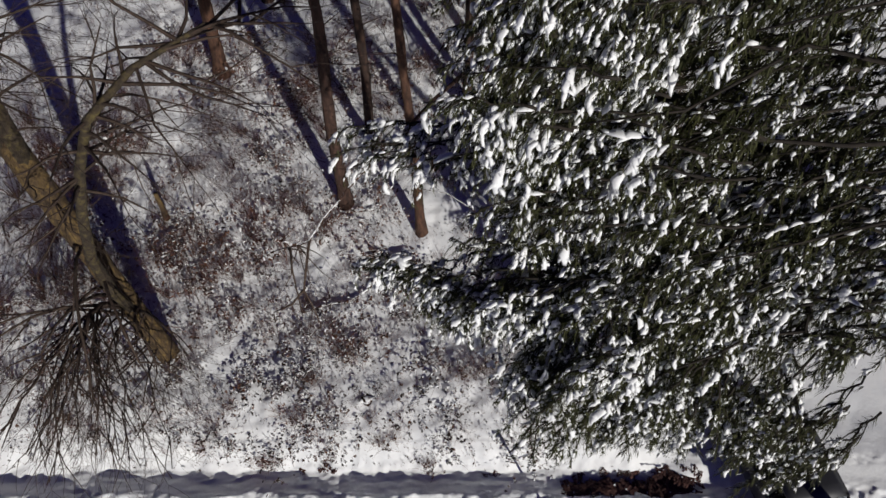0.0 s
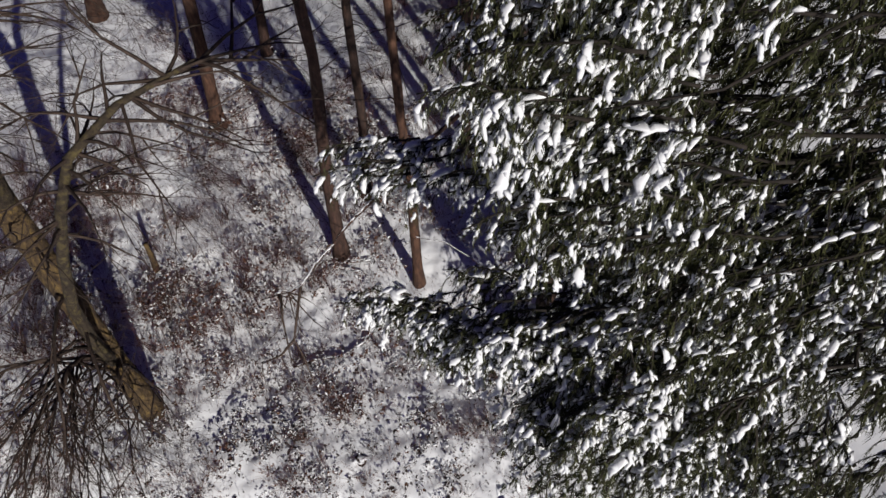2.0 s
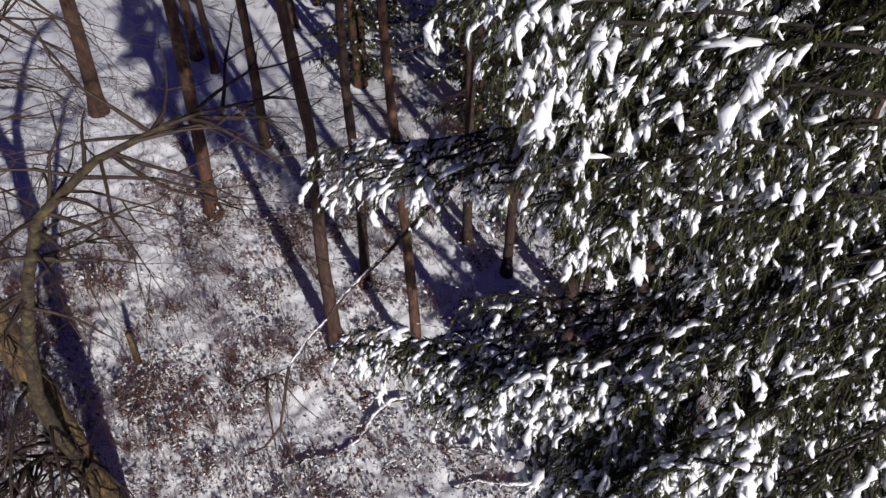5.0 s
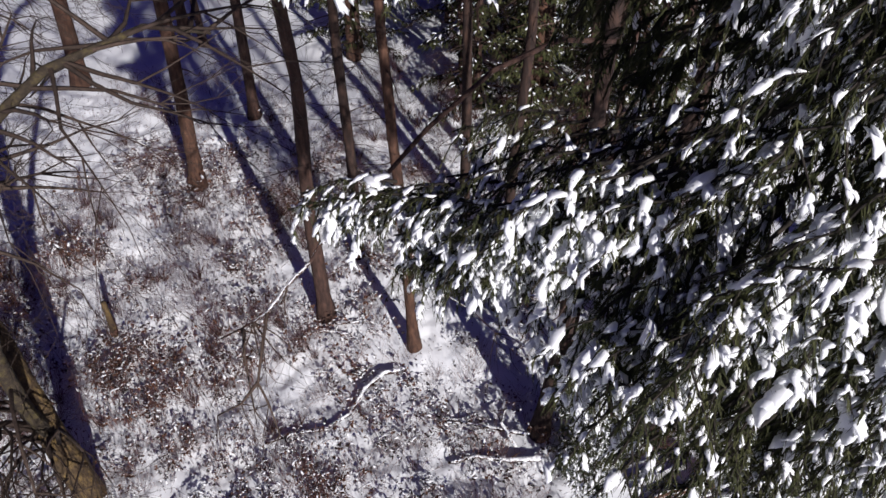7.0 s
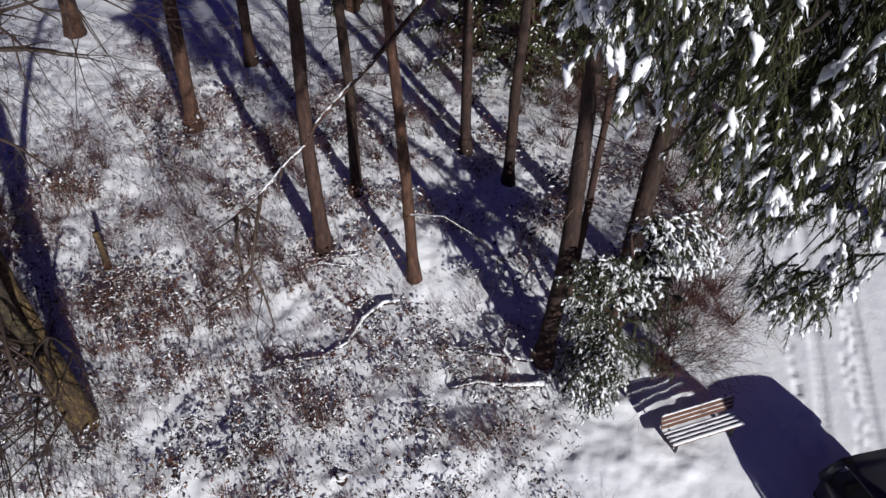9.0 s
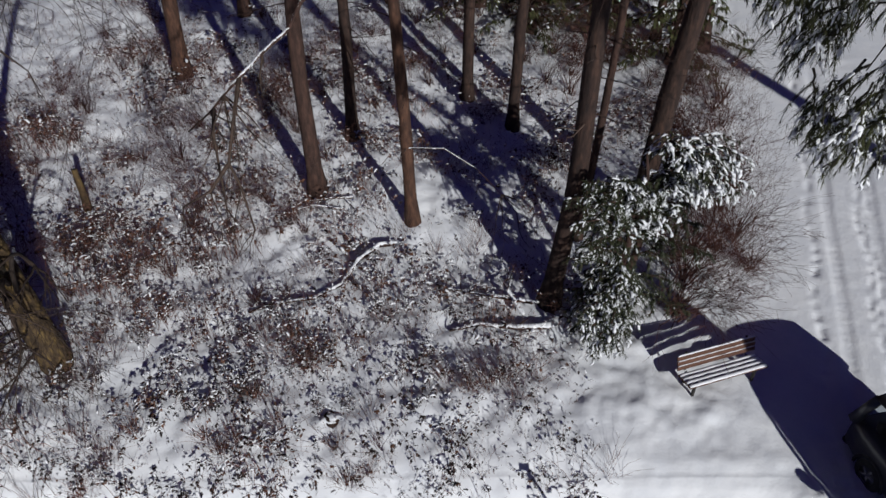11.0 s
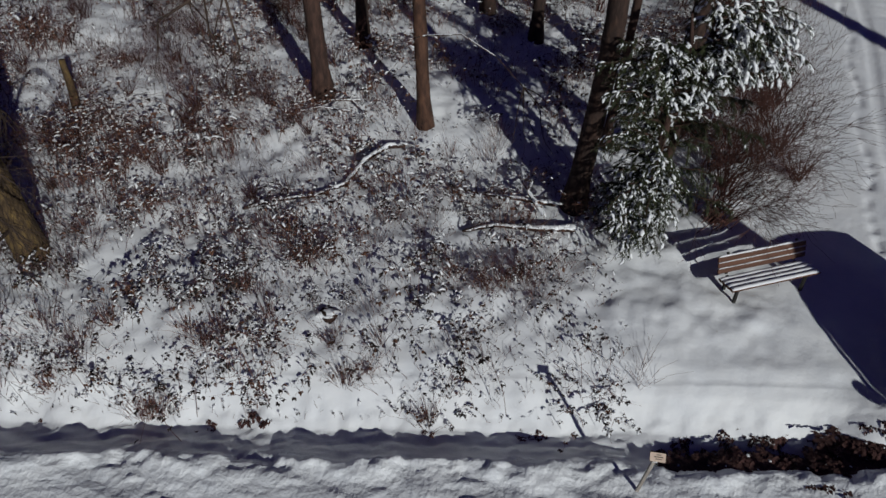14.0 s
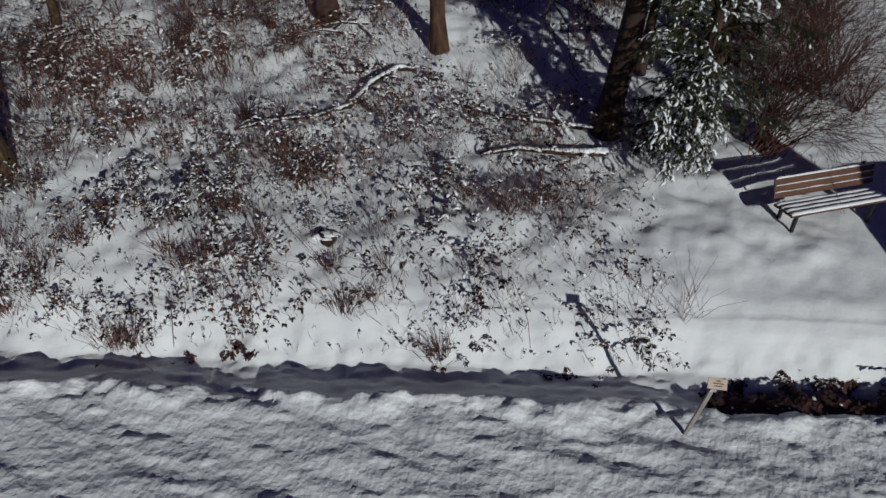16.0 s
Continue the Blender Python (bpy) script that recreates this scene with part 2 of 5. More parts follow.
def ground_z(x, y):
    z = base_z(x, y)
    if abs(x) > 60 or abs(y) > 90:
        return z
    forest = smooth01(7.6, 9.0, y) * (1 - smooth01(-1.6, -0.6, x - path_x(y) + 1.6))
    z += forest * (0.10 * noise.noise((x * 0.7, y * 0.7, 1.0)) + 0.085 * noise.noise((x * 1.9, y * 1.9, 4.0)) + 0.04 * noise.noise((x * 4.6, y * 4.6, 9.0)))
    bank = smooth01(7.2, 7.6, y) * (1 - smooth01(8.8, 10.0, y))
    z += bank * (1 - 0.65 * smooth01(1.5, 4.0, x)) * (0.06 * noise.noise((x * 1.6, y * 1.6, 13.0)) + 0.025 * noise.noise((x * 4.0, y * 4.0, 14.0)))
    road = 1 - smooth01(6.3, 6.9, y)
    if road > 0 and y > -6:
        z += road * (0.042 * noise.noise((x * 0.55 + y * 0.8, y * 2.2 + x * 0.5, 2.0)) + 0.03 * noise.noise((x * 1.7, y * 3.6 + x * 0.9, 5.0)) + 0.016 * noise.noise((x * 6.5, y * 8.0, 6.0)))
        z -= road * 0.06 * max(noise.noise((x * 0.8 + y * 0.5, y * 3.0 + x * 0.75, 51.0)) - 0.1, 0.0)
        z += road * (0.05 * max(noise.noise((x * 5.0, y * 7.0, 53.0)) - 0.15, 0.0) + 0.032 * max(noise.noise((x * 9.0, y * 11.0, 54.0)) - 0.1, 0.0) + 0.01 * noise.noise((x * 3.2, y * 4.5, 55.0)))
    wide = smooth01(2.6, 4.2, x) * (1 - smooth01(7.5, 8.5, x))
    z -= 0.3 * wide * math.exp(-((y - 6.62) / 0.3) ** 2)
    berm = math.exp(-((y - 6.25) / 0.24) ** 2)
    z += berm * (0.11 * noise.noise((x * 0.9, y * 1.2, 20.0)) + 0.085 * noise.noise((x * 2.1, y * 2.1, 21.0)) + 0.085 * noise.noise((x * 5, y * 5, 22.0)) + 0.04 * noise.noise((x * 9, y * 9, 28.0)))
    ditch = math.exp(-((y - 6.9) / 0.34) ** 2) * (1 - smooth01(3.0, 4.2, x))
    z += ditch * (0.17 * max(noise.noise((x * 0.8, y * 1.6, 23.0)) - 0.05, 0.0) + 0.08 * max(noise.noise((x * 3.0, y * 3.5, 24.0)), 0.0) + 0.05 * noise.noise((x * 8.0, y * 8.0, 25.0)))
    rim = math.exp(-((y - 7.32) / 0.16) ** 2)
    z += rim * (0.05 * noise.noise((x * 3.3, y * 3.0, 26.0)) + 0.05 * noise.noise((x * 7.5, y * 7.0, 27.0)))
    u = x - path_x(y)
    if -3.5 < u < 4 and y > 7.5:
        z += 0.012 * noise.noise((x * 3, y * 3, 31.0))
        for off, w, dep in ((0.12, 0.16, 0.05), (1.35, 0.16, 0.05)):
            g = math.exp(-((u - off - 0.05 * math.sin(y * 0.7 + off)) / w) ** 4)
            z -= g * (dep * 0.7 + 0.007 * math.sin(y * 2 * math.pi / 0.21) * (1 - smooth01(15, 18, y)))
        for off, phase, w in ((-0.45, 0.0, 0.10), (0.95, 0.4, 0.09), (1.12, 0.6, 0.08)):
            c = off + 0.09 * math.sin(y * 2.1 + off * 5)
            step = abs(((y + phase + 0.12 * math.sin(y * 3.7 + off)) / 0.46) % 1.0 - 0.5)
            z -= (0.045 + 0.04 * noise.noise((y * 1.1, off * 9, 3.0))) * math.exp(-((u - c) / w) ** 2) * (1 - smooth01(0.22, 0.36, step))
    return z


def axis(lo, hi, fine, far):
    a = list(np.arange(lo, hi + 1e-6, fine))
    s, p = fine, a[-1]
    while p < far:
        s *= 1.25
        p += s
        a.append(p)
    s, p = fine, a[0]
    while p > -far:
        s *= 1.25
        p -= s
        a.insert(0, p)
    return a


def build_ground():
    xs = [x for x in axis(-18, 8, 0.12, 1800) if x < -6] + [float(x) for x in np.arange(-6, 8, 0.085)] + [x for x in axis(8, 12.6, 0.06, 1800) if x >= 8]
    ys = [y for y in axis(3.6, 7.8, 0.042, 1800) if y < 7.8] + [float(y) for y in np.arange(7.8, 14.0, 0.08)] + [y for y in axis(14, 28, 0.12, 1800) if y >= 14]
    v = [(x, y, ground_z(x, y)) for y in ys for x in xs]
    nx = len(xs)
    f = [(j * nx + i, j * nx + i + 1, (j + 1) * nx + i + 1, (j + 1) * nx + i) for j in range(len(ys) - 1) for i in range(nx - 1)]
    me = bpy.data.meshes.new("ground")
    me.from_pydata(v, [], f)
    me.materials.append(M_SNOW)
    me.materials.append(M_TROD)
    me.polygons.foreach_set("use_smooth", [True] * len(f))
    lane = []
    for j in range(len(ys) - 1):
        for i in range(nx - 1):
            edge = 6.42 + 0.12 * noise.noise((xs[i] * 1.3, 2.2, 0.0)) if xs[i] < 7 else 6.0
            lane.append(1 if -60 < ys[j] < edge else 0)
    me.polygons.foreach_set("material_index", lane)
    tagged(new("ground", me), "snow-covered woodland floor, lane and path with tracks", "ground", kind="structure")


build_ground()


# ---- trees ----
def grow(acc, p, d, length, r, depth, rng, droop=0.0, bend=0.25, kids=3, n=4, spread=0.8, segs=4, shrink=0.6):
    """A limb with side limbs."""
    pts, rad = [Vector(p)], [r]
    d = Vector(d).normalized()
    spots = []
    for i in range(segs):
        d = (d + Vector((rng.gauss(0, bend), rng.gauss(0, bend), rng.gauss(0, bend) - droop)) * 0.5).normalized()
        pts.append(pts[-1] + d * (length / segs))
        rad.append(max(r * (1 - 0.75 * (i + 1) / segs), 0.003))
        spots.append((pts[-1].copy(), d.copy(), rad[-1]))
    acc.tube(pts, rad, n if depth > 0 else 3, cap=False)
    if depth > 0:
        for k in range(kids):
            q, dd, rr = spots[rng.randrange(max(0, segs // 3), segs)] if k else spots[-1]
            side = Vector((rng.gauss(0, 1), rng.gauss(0, 1), rng.gauss(0, 0.6)))
            side = (side - dd * side.dot(dd)).normalized()
            grow(acc, q, dd + side * spread * rng.uniform(0.5, 1.2), length * shrink * rng.uniform(0.7, 1.2), max(rr * 0.75, 0.003), depth - 1, rng, droop, bend, kids, n, spread, max(2 if segs < 4 else 3, segs - 1), shrink)


def trunk_mesh(acc, pts, r0, r1, rng, n=12, flare=1.5):
    """A trunk along pts with a flared foot and an uneven skin."""
    dense, m = [], len(pts) - 1
    steps = 22
    for i in range(steps + 1):
        t = i / steps * m
        k = min(int(t), m - 1)
        a, b, u = Vector(pts[k]), Vector(pts[k + 1]), t - min(int(t), m - 1)
        dense.append(a.lerp(b, u))
    k0 = len(acc.v)
    ph = rng.uniform(0, 50)
    rad = []
    total = (dense[-1] - dense[0]).length
    for i, p in enumerate(dense):
        s = i / steps
        r = r0 + (r1 - r0) * s
        r *= 1 + (flare - 1) * math.exp(-s * total / 0.35)
        rad.append(r)
    acc.tube(dense, rad, n)
    for i in range(len(dense)):
        for j in range(n):
            q = acc.v[k0 + i * n + j]
            o = q - dense[i]
            acc.v[k0 + i * n + j] = dense[i] + o * (1 + 0.16 * noise.noise((q.x * 3 + ph, q.y * 3, q.z * 1.1)))


def bare_tree(at, lean, height, r, mat, label, seed, crown_from=0.55, limbs=7, twigs=2, name="tree", stubs=2, group="woodland trees", dead=0):
    rng = random.Random(seed)
    x, y = at
    z = ground_z(x, y) - 0.12
    t = thing(name, (x, y, z), label, "tree", group)
    top = Vector((lean[0] * height, lean[1] * height, height))
    pts = [Vector((0, 0, 0))]
    for k in (0.2, 0.4, 0.6, 0.8, 1.0):
        pts.append(top * k + Vector((rng.gauss(0, 0.05), rng.gauss(0, 0.05), 0)) * height * 0.08)
    a = Acc()
    trunk_mesh(a, pts, r, r * 0.35, rng)
    a.make("trunk", mat, t)
    c = Acc()
    for i in range(limbs):
        h = crown_from + (1 - crown_from) * (i + rng.random()) / limbs
        k = min(int(h * 5), 4)
        p = pts[k].lerp(pts[k + 1], h * 5 - k)
        az = rng.uniform(0, 6.283)
        grow(c, p, (math.cos(az), math.sin(az), rng.uniform(0.2, 0.9)), height * rng.uniform(0.14, 0.24), r * 0.28 * (1.2 - h), twigs, rng, 0.02, 0.3, 3)
    for i in range(stubs):
        h = rng.uniform(0.12, crown_from)
        k = min(int(h * 5), 4)
        p = pts[k].lerp(pts[k + 1], h * 5 - k)
        az = rng.uniform(0, 6.283)
        grow(c, p, (math.cos(az), math.sin(az), rng.uniform(-0.2, 0.3)), rng.uniform(0.5, 1.6), r * 0.12, 1, rng, 0.05, 0.3, 2)
    c.make("crown", M_TWIG, t)
    if dead:
        q = Acc()
        for i in range(dead):
            h = (2.6 + 7.5 * rng.random()) / height
            k = min(int(h * 5), 4)
            p = pts[k].lerp(pts[k + 1], h * 5 - k)
            az = rng.uniform(0, 6.283)
            grow(q, p, (math.cos(az), math.sin(az), rng.uniform(-0.35, 0.25)), rng.uniform(0.7, 1.7), 0.018, 2, rng, 0.09, 0.3, 3, n=3)
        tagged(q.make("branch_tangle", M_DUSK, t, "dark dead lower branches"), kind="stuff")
    return t


NEAR_TREES = [
    # x, y, lean x, lean y, height, radius, material, label
    (-0.75, 14.75, -0.045, 0.01, 17, 0.17, M_PINE, "slender leaning tree with warm brown bark in snow"),
    (-3.4, 15.85, -0.01, 0.0, 19, 0.215, M_BARK, "tall straight brown-barked trunk with brush at its foot"),
    (-8.7, 21.8, 0.03, 0.0, 20, 0.26, M_PINE, "reddish-brown pine trunk standing in snowy brambles"),
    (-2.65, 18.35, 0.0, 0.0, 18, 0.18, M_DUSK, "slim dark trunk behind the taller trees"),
    (2.62, 12.05, 0.035, 0.0, 19, 0.225, M_DUSK, "pine with red-brown upper bark, its foot dark with shade"),
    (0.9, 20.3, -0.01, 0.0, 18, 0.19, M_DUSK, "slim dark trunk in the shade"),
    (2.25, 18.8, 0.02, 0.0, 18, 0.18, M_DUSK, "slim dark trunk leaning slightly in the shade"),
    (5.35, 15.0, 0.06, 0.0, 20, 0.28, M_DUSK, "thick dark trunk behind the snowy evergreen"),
    (3.6, 14.2, 0.04, 0.0, 14, 0.11, M_BARK, "thin grey-brown young tree in snow"),
    (-15.2, 28.3, 0.05, 0.0, 21, 0.34, M_PINE, "sunlit reddish trunk far back in the wood"),
    (-7.4, 26.0, 0.0, 0.0, 19, 0.22, M_BARK, "dark trunk far back in the wood"),
]
for i, (x, y, lx, ly, h, r, m, lab) in enumerate(NEAR_TREES):
    bare_tree((x, y), (lx, ly), h, r, m, lab, 100 + i, dead=(14 if y < 16 else 26) if m is M_DUSK else 8 if x > -4 and y < 16 else 0)


def snowy_limb(tree_at, pts, r, label, seed, hanging=()):
    """A long bare limb of a tree, snow along its top and thin twigs hanging from it."""
    rng = random.Random(seed)
    t = [o for o in bpy.data.objects if o.get("category") == "tree" and abs(o.location.x - tree_at[0]) + abs(o.location.y - tree_at[1]) < 0.01][0]
    line = [Vector(p) - t.location for p in pts]
    w, s, c = Acc(), Acc(), Acc()
    k = len(line)
    rad = [r * (1 - 0.75 * i / (k - 1)) for i in range(k)]
    w.tube(line, rad, 7)
    for i in range(max(0, k - 9), k - 3):
        n = max(2, int((line[i + 1] - line[i]).length / 0.05))
        for j in range(n):
            d = (line[i + 1] - line[i]).normalized()
            pad_at(s, line[i].lerp(line[i + 1], j / n) + Vector((0, 0, rad[i] * 0.9)), d, rng, rad[i] * 0.7 + 0.018)
    for way in hanging:
        q = [Vector(p) - t.location for p in way]
        c.tube(q, [0.036 * (1 - 0.6 * i / (len(q) - 1)) for i in range(len(q))], 5)
        for p in q[1:]:
            for _ in range(2):
                grow(c, p, (rng.gauss(-0.1, 0.6), rng.gauss(-0.1, 0.5), rng.uniform(-1.2, -0.2)), rng.uniform(0.4, 0.9), 0.013, 1, rng, 0.14, 0.3, 2)
    for i in range(int(150 * r) + 3):
        j = rng.randrange(2 * k // 3, k)
        grow(c, line[j], (rng.gauss(0.1, 0.5), rng.gauss(-0.3, 0.5), rng.uniform(-1.5, -0.4)), rng.uniform(0.6, 1.3), 0.018, 2, rng, 0.16, 0.3, 2)
    b = w.make("limb", M_BARK, t, label)
    tagged(s.make("snow_load", M_PAD, b, "ridge of snow along the limb"), kind="stuff")
    tagged(c.make("twig_mass", M_ROD, b), kind="stuff")


# ---- the tall conifer beside the lane ----
def needles_at(acc, p, d, rng, n, length, width, droop):
    """A fan of needles round a twig end."""
    up = Vector((0, 0, 1))
    side = d.cross(up)
    side = side.normalized() if side.length > 1e-4 else Vector((1, 0, 0))
    for _ in range(n):
        a = rng.uniform(-1.25, 1.25)
        q = p + d * rng.uniform(-0.10, 0.07)
        w = (d * math.cos(a) + side * math.sin(a) + up * rng.uniform(-droop - 0.35, 0.25 - droop)).normalized()
        ln = length * rng.uniform(0.6, 1.25)
        s = w.cross(up)
        s = (s.normalized() if s.length > 1e-4 else side) * width * 0.5 + up * rng.uniform(-0.4, 0.4) * width
        k = len(acc.v)
        acc.v.extend((q - s, q + s, q + w * ln - up * ln * 0.12))
        acc.f.append((k, k + 1, k + 2))


def pad_at(acc, p, d, rng, size, shape=ICO2):
    """A pad of snow lying along a twig."""
    fl = Vector((d.x, d.y, 0))
    fl = fl.normalized() if fl.length > 1e-4 else Vector((1, 0, 0))
    ax = Vector((fl.x, fl.y, d.z * 1.5)).normalized()
    side = ax.cross(Vector((0, 0, 1))).normalized()
    up = side.cross(ax)
    if shape is ICO2 and size < 0.12:
        shape = OCT if size > 0.046 else ICO1 if size > 0.0235 else CHIP
    lx, ly, lz = size * rng.uniform(0.9, 1.8), size * rng.uniform(0.4, 0.72), size * rng.uniform(0.26, 0.4)
    ph = rng.uniform(0, 99)
    fork = rng.uniform(-0.5, 0.5)
    k = len(acc.v)
    for q in shape[0]:
        s = 1 + 0.75 * noise.noise((q.x * 1.9 + ph, q.y * 1.9, q.z * 1.9))
        x, y, z = q.x * lx * s, q.y * ly * s * (1.0 - 0.35 * q.x), q.z * lz * (0.55 if q.z < 0 else 1.0) * s
        z -= (0.26 if x > 0 else 0.1) * x * x / max(size, 0.01)
        y += fork * 0.6 * x * x / size
        acc.v.append(p + ax * x + side * y + up * z)
    acc.f.extend([tuple(i + k for i in f) for f in shape[1]])


def clump_at(acc, p, d, rng, size):
    """Snow on a tuft: a middle lump with lobes along the twig's fingers."""
    pad_at(acc, p, d, rng, size * 0.72, OCT if size > 0.05 else ICO1)
    side = d.cross(Vector((0, 0, 1)))
    side = side.normalized() if side.length > 1e-4 else Vector((1, 0, 0))
    for _ in range(rng.choice((1, 2, 2, 3)) if size > 0.03 else rng.choice((0, 1))):
        a = rng.uniform(-1.15, 1.15)
        e = (d * math.cos(a) + side * math.sin(a) + Vector((0, 0, rng.uniform(-0.45, 0.05)))).normalized()
        pad_at(acc, p + e * size * rng.uniform(0.4, 1.0), e, rng, size * rng.uniform(0.36, 0.7), ICO1 if size > 0.04 else CHIP)


def bough(parent, a, tip, rng, r, step, reach, spray, mats, dense=1.0, snow=0.55, pad=0.11, sag=0.12, needle=(0.13, 0.022, 16), wood="bough", outer=99.0, hang=0.22):
    """A bough from a to tip with side twigs, its needles and its load of snow."""
    a, tip = Vector(a), Vector(tip)
    length = (tip - a).length
    w, tw, nd, sn = Acc(), Acc(), Acc(), Acc()
    pts = []
    segs = 8
    for i in range(segs + 1):
        t = i / segs
        p = a.lerp(tip, t)
        p.z += sag * length * math.sin(math.pi * t)
        p += Vector((rng.gauss(0, 1), rng.gauss(0, 1), rng.gauss(0, 0.6))) * 0.028 * length * (t * (1 - t) * 4)
        pts.append(p)
    w.tube(pts, [max(r * (1 - 0.85 * i / segs), 0.006) for i in range(segs + 1)], 6)

    def on(t):
        k = min(int(t * segs), segs - 1)
        return pts[k].lerp(pts[k + 1], t * segs - k), (pts[k + 1] - pts[k]).normalized()

    t0 = max(0.16, 1 - outer / length)
    count = max(3, int(length * (1 - t0) / 0.84 / step * dense))
    for i in range(count):
        t = t0 + (1 - t0) * (i + rng.random() * 0.8) / count
        p, d = on(min(t, 0.999))
        side = d.cross(Vector((0, 0, 1))).normalized() * (1 if i % 2 else -1)
        ln = reach * (0.35 + 0.75 * math.sin(math.pi * min(0.15 + t * 0.8, 1.0))) * rng.uniform(0.6, 1.25) * (1 - 0.45 * t)
        td = (d * rng.uniform(0.5, 0.95) + side * rng.uniform(0.45, 1.0) + Vector((0, 0, rng.uniform(-0.38, 0.05)))).normalized()
        q = [p]
        dd = td.copy()
        for _ in range(3):
            dd = (dd + Vector((rng.gauss(0, 0.15), rng.gauss(0, 0.15), -hang))).normalized()
            q.append(q[-1] + dd * ln / 3)
        tw.tube([q[0], q[2], q[3]], [0.008, 0.005, 0.003], 3, cap=False)
        needles_at(nd, p, (d + side * rng.uniform(-0.5, 0.5)).normalized(), rng, needle[2], needle[0], needle[1], 0.1)
        if rng.random() < snow * 0.3:
            pad_at(sn, p + Vector((0, 0, 0.02)), (d + side * rng.uniform(-0.4, 0.6)).normalized(), rng, pad * rng.uniform(0.7, 1.5))
        m = max(2, int(ln / spray))
        for j in range(m):
            u = (j + rng.random()) / m * 2.999
            k = int(u)
            s = q[k].lerp(q[k + 1], u - k)
            e = (q[k + 1] - q[k]).normalized()
            sd = e.cross(Vector((0, 0, 1)))
            e2 = (e + sd * rng.uniform(-0.9, 0.9) + Vector((0, 0, rng.uniform(-2.6, -0.2) * hang))).normalized()
            needles_at(nd, s, e2, rng, needle[2], needle[0], needle[1], 0.25)
            if rng.random() < snow:
                at = s + e2 * needle[0] * 0.4 + Vector((0, 0, 0.015))
                k2 = rng.choice((0.38, 0.48, 0.58, 0.68, 0.8, 1.0, 1.3, 1.6))
                clump_at(sn, at, e2, rng, pad * k2)
    b = w.make(wood, mats[0], parent)
    if tw.v:
        tagged(tw.make("twig_mass", mats[0], b), kind="stuff")
    if nd.v:
        tagged(nd.make("needles", mats[1], b, smooth=False), kind="stuff")
    if sn.v:
        tagged(sn.make("snow_load", mats[2], b, "white snow lying on the twigs"), kind="stuff")
    return b


snowy_limb((2.62, 12.05), [(3.0, 12.0, 11.1), (2.0, 11.7, 11.25), (0.9, 11.3, 10.9), (-0.2, 10.8, 10.1), (-1.1, 10.4, 9.2), (-1.79, 10.2, 8.55), (-2.05, 10.05, 8.3), (-2.28, 10.05, 7.9), (-2.65, 9.7, 7.67), (-2.94, 9.25, 7.47), (-3.25, 9.35, 7.15), (-3.6, 9.6, 6.75), (-4.1, 9.8, 6.3)], 0.052, "long bare limb reaching out from the pine, snow along its top", 61,
           [[(-2.94, 9.25, 7.47), (-3.05, 8.95, 6.95), (-3.16, 8.66, 6.38), (-2.97, 8.42, 6.1), (-2.86, 8.3, 5.4)], [(-3.16, 8.66, 6.38), (-3.5, 8.55, 5.95), (-3.95, 8.5, 5.7)], [(-3.5, 9.5, 6.85), (-3.45, 9.1, 6.6), (-3.4, 8.8, 5.5)]])
snowy_limb((-0.75, 14.75), [(-0.8, 14.7, 3.2), (0.1, 14.3, 3.4), (0.9, 14.0, 3.0), (1.5, 13.8, 2.4), (1.9, 13.7, 1.9)], 0.02, "thin side limb with a little snow", 62)
bare_tree((19.6, 5.8), (0.0, 0.0), 19, 0.42, M_BARK, "thick bare tree beside the snowy path", 120, 0.6)


BASE = Vector((11.75, 2.1, -0.9))
LEANING = [(0, 11.75, 2.1), (3.0, 11.65, 2.15), (6.0, 10.3, 2.4), (9.0, 8.7, 2.6), (12.0, 7.4, 2.8), (15.0, 6.5, 2.95), (18.0, 5.9, 3.05), (23.4, 5.5, 3.1)]
con = thing("conifer", BASE, "tall leaning dark green conifer laden with pads of fresh snow", "conifer tree")
rng = random.Random(7)


def axis_at(z):
    return Vector((curve1([(h, x) for h, x, y in LEANING], z), curve1([(h, y) for h, x, y in LEANING], z), z))


acc = Acc()
trunk_mesh(acc, [(0, 0, 0)] + [Vector((x, y, h)) - BASE for h, x, y in LEANING[1:]], 0.24, 0.03, rng, 12, 1.25)
acc.make("trunk", M_BARK, con)
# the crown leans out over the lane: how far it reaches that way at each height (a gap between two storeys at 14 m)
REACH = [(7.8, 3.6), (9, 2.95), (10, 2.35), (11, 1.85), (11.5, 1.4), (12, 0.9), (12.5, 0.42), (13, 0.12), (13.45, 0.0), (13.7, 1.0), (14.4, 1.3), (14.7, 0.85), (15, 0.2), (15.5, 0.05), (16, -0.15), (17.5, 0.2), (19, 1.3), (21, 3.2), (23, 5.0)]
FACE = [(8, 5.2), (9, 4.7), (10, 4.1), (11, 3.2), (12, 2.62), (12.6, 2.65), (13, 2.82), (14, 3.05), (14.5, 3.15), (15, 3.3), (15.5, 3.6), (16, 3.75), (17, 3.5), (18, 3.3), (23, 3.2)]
NEEDLES, LOAD = (0.09, 0.0078, 11), 0.042
DARK = (0.11, 0.011, 18)
WOODS = (M_BOUGH, M_NEEDLE, M_PAD)


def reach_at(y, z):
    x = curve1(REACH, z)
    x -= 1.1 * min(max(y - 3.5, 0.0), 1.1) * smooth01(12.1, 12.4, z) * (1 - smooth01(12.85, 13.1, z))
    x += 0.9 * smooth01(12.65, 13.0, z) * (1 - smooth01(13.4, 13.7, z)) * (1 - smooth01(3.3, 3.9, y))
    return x


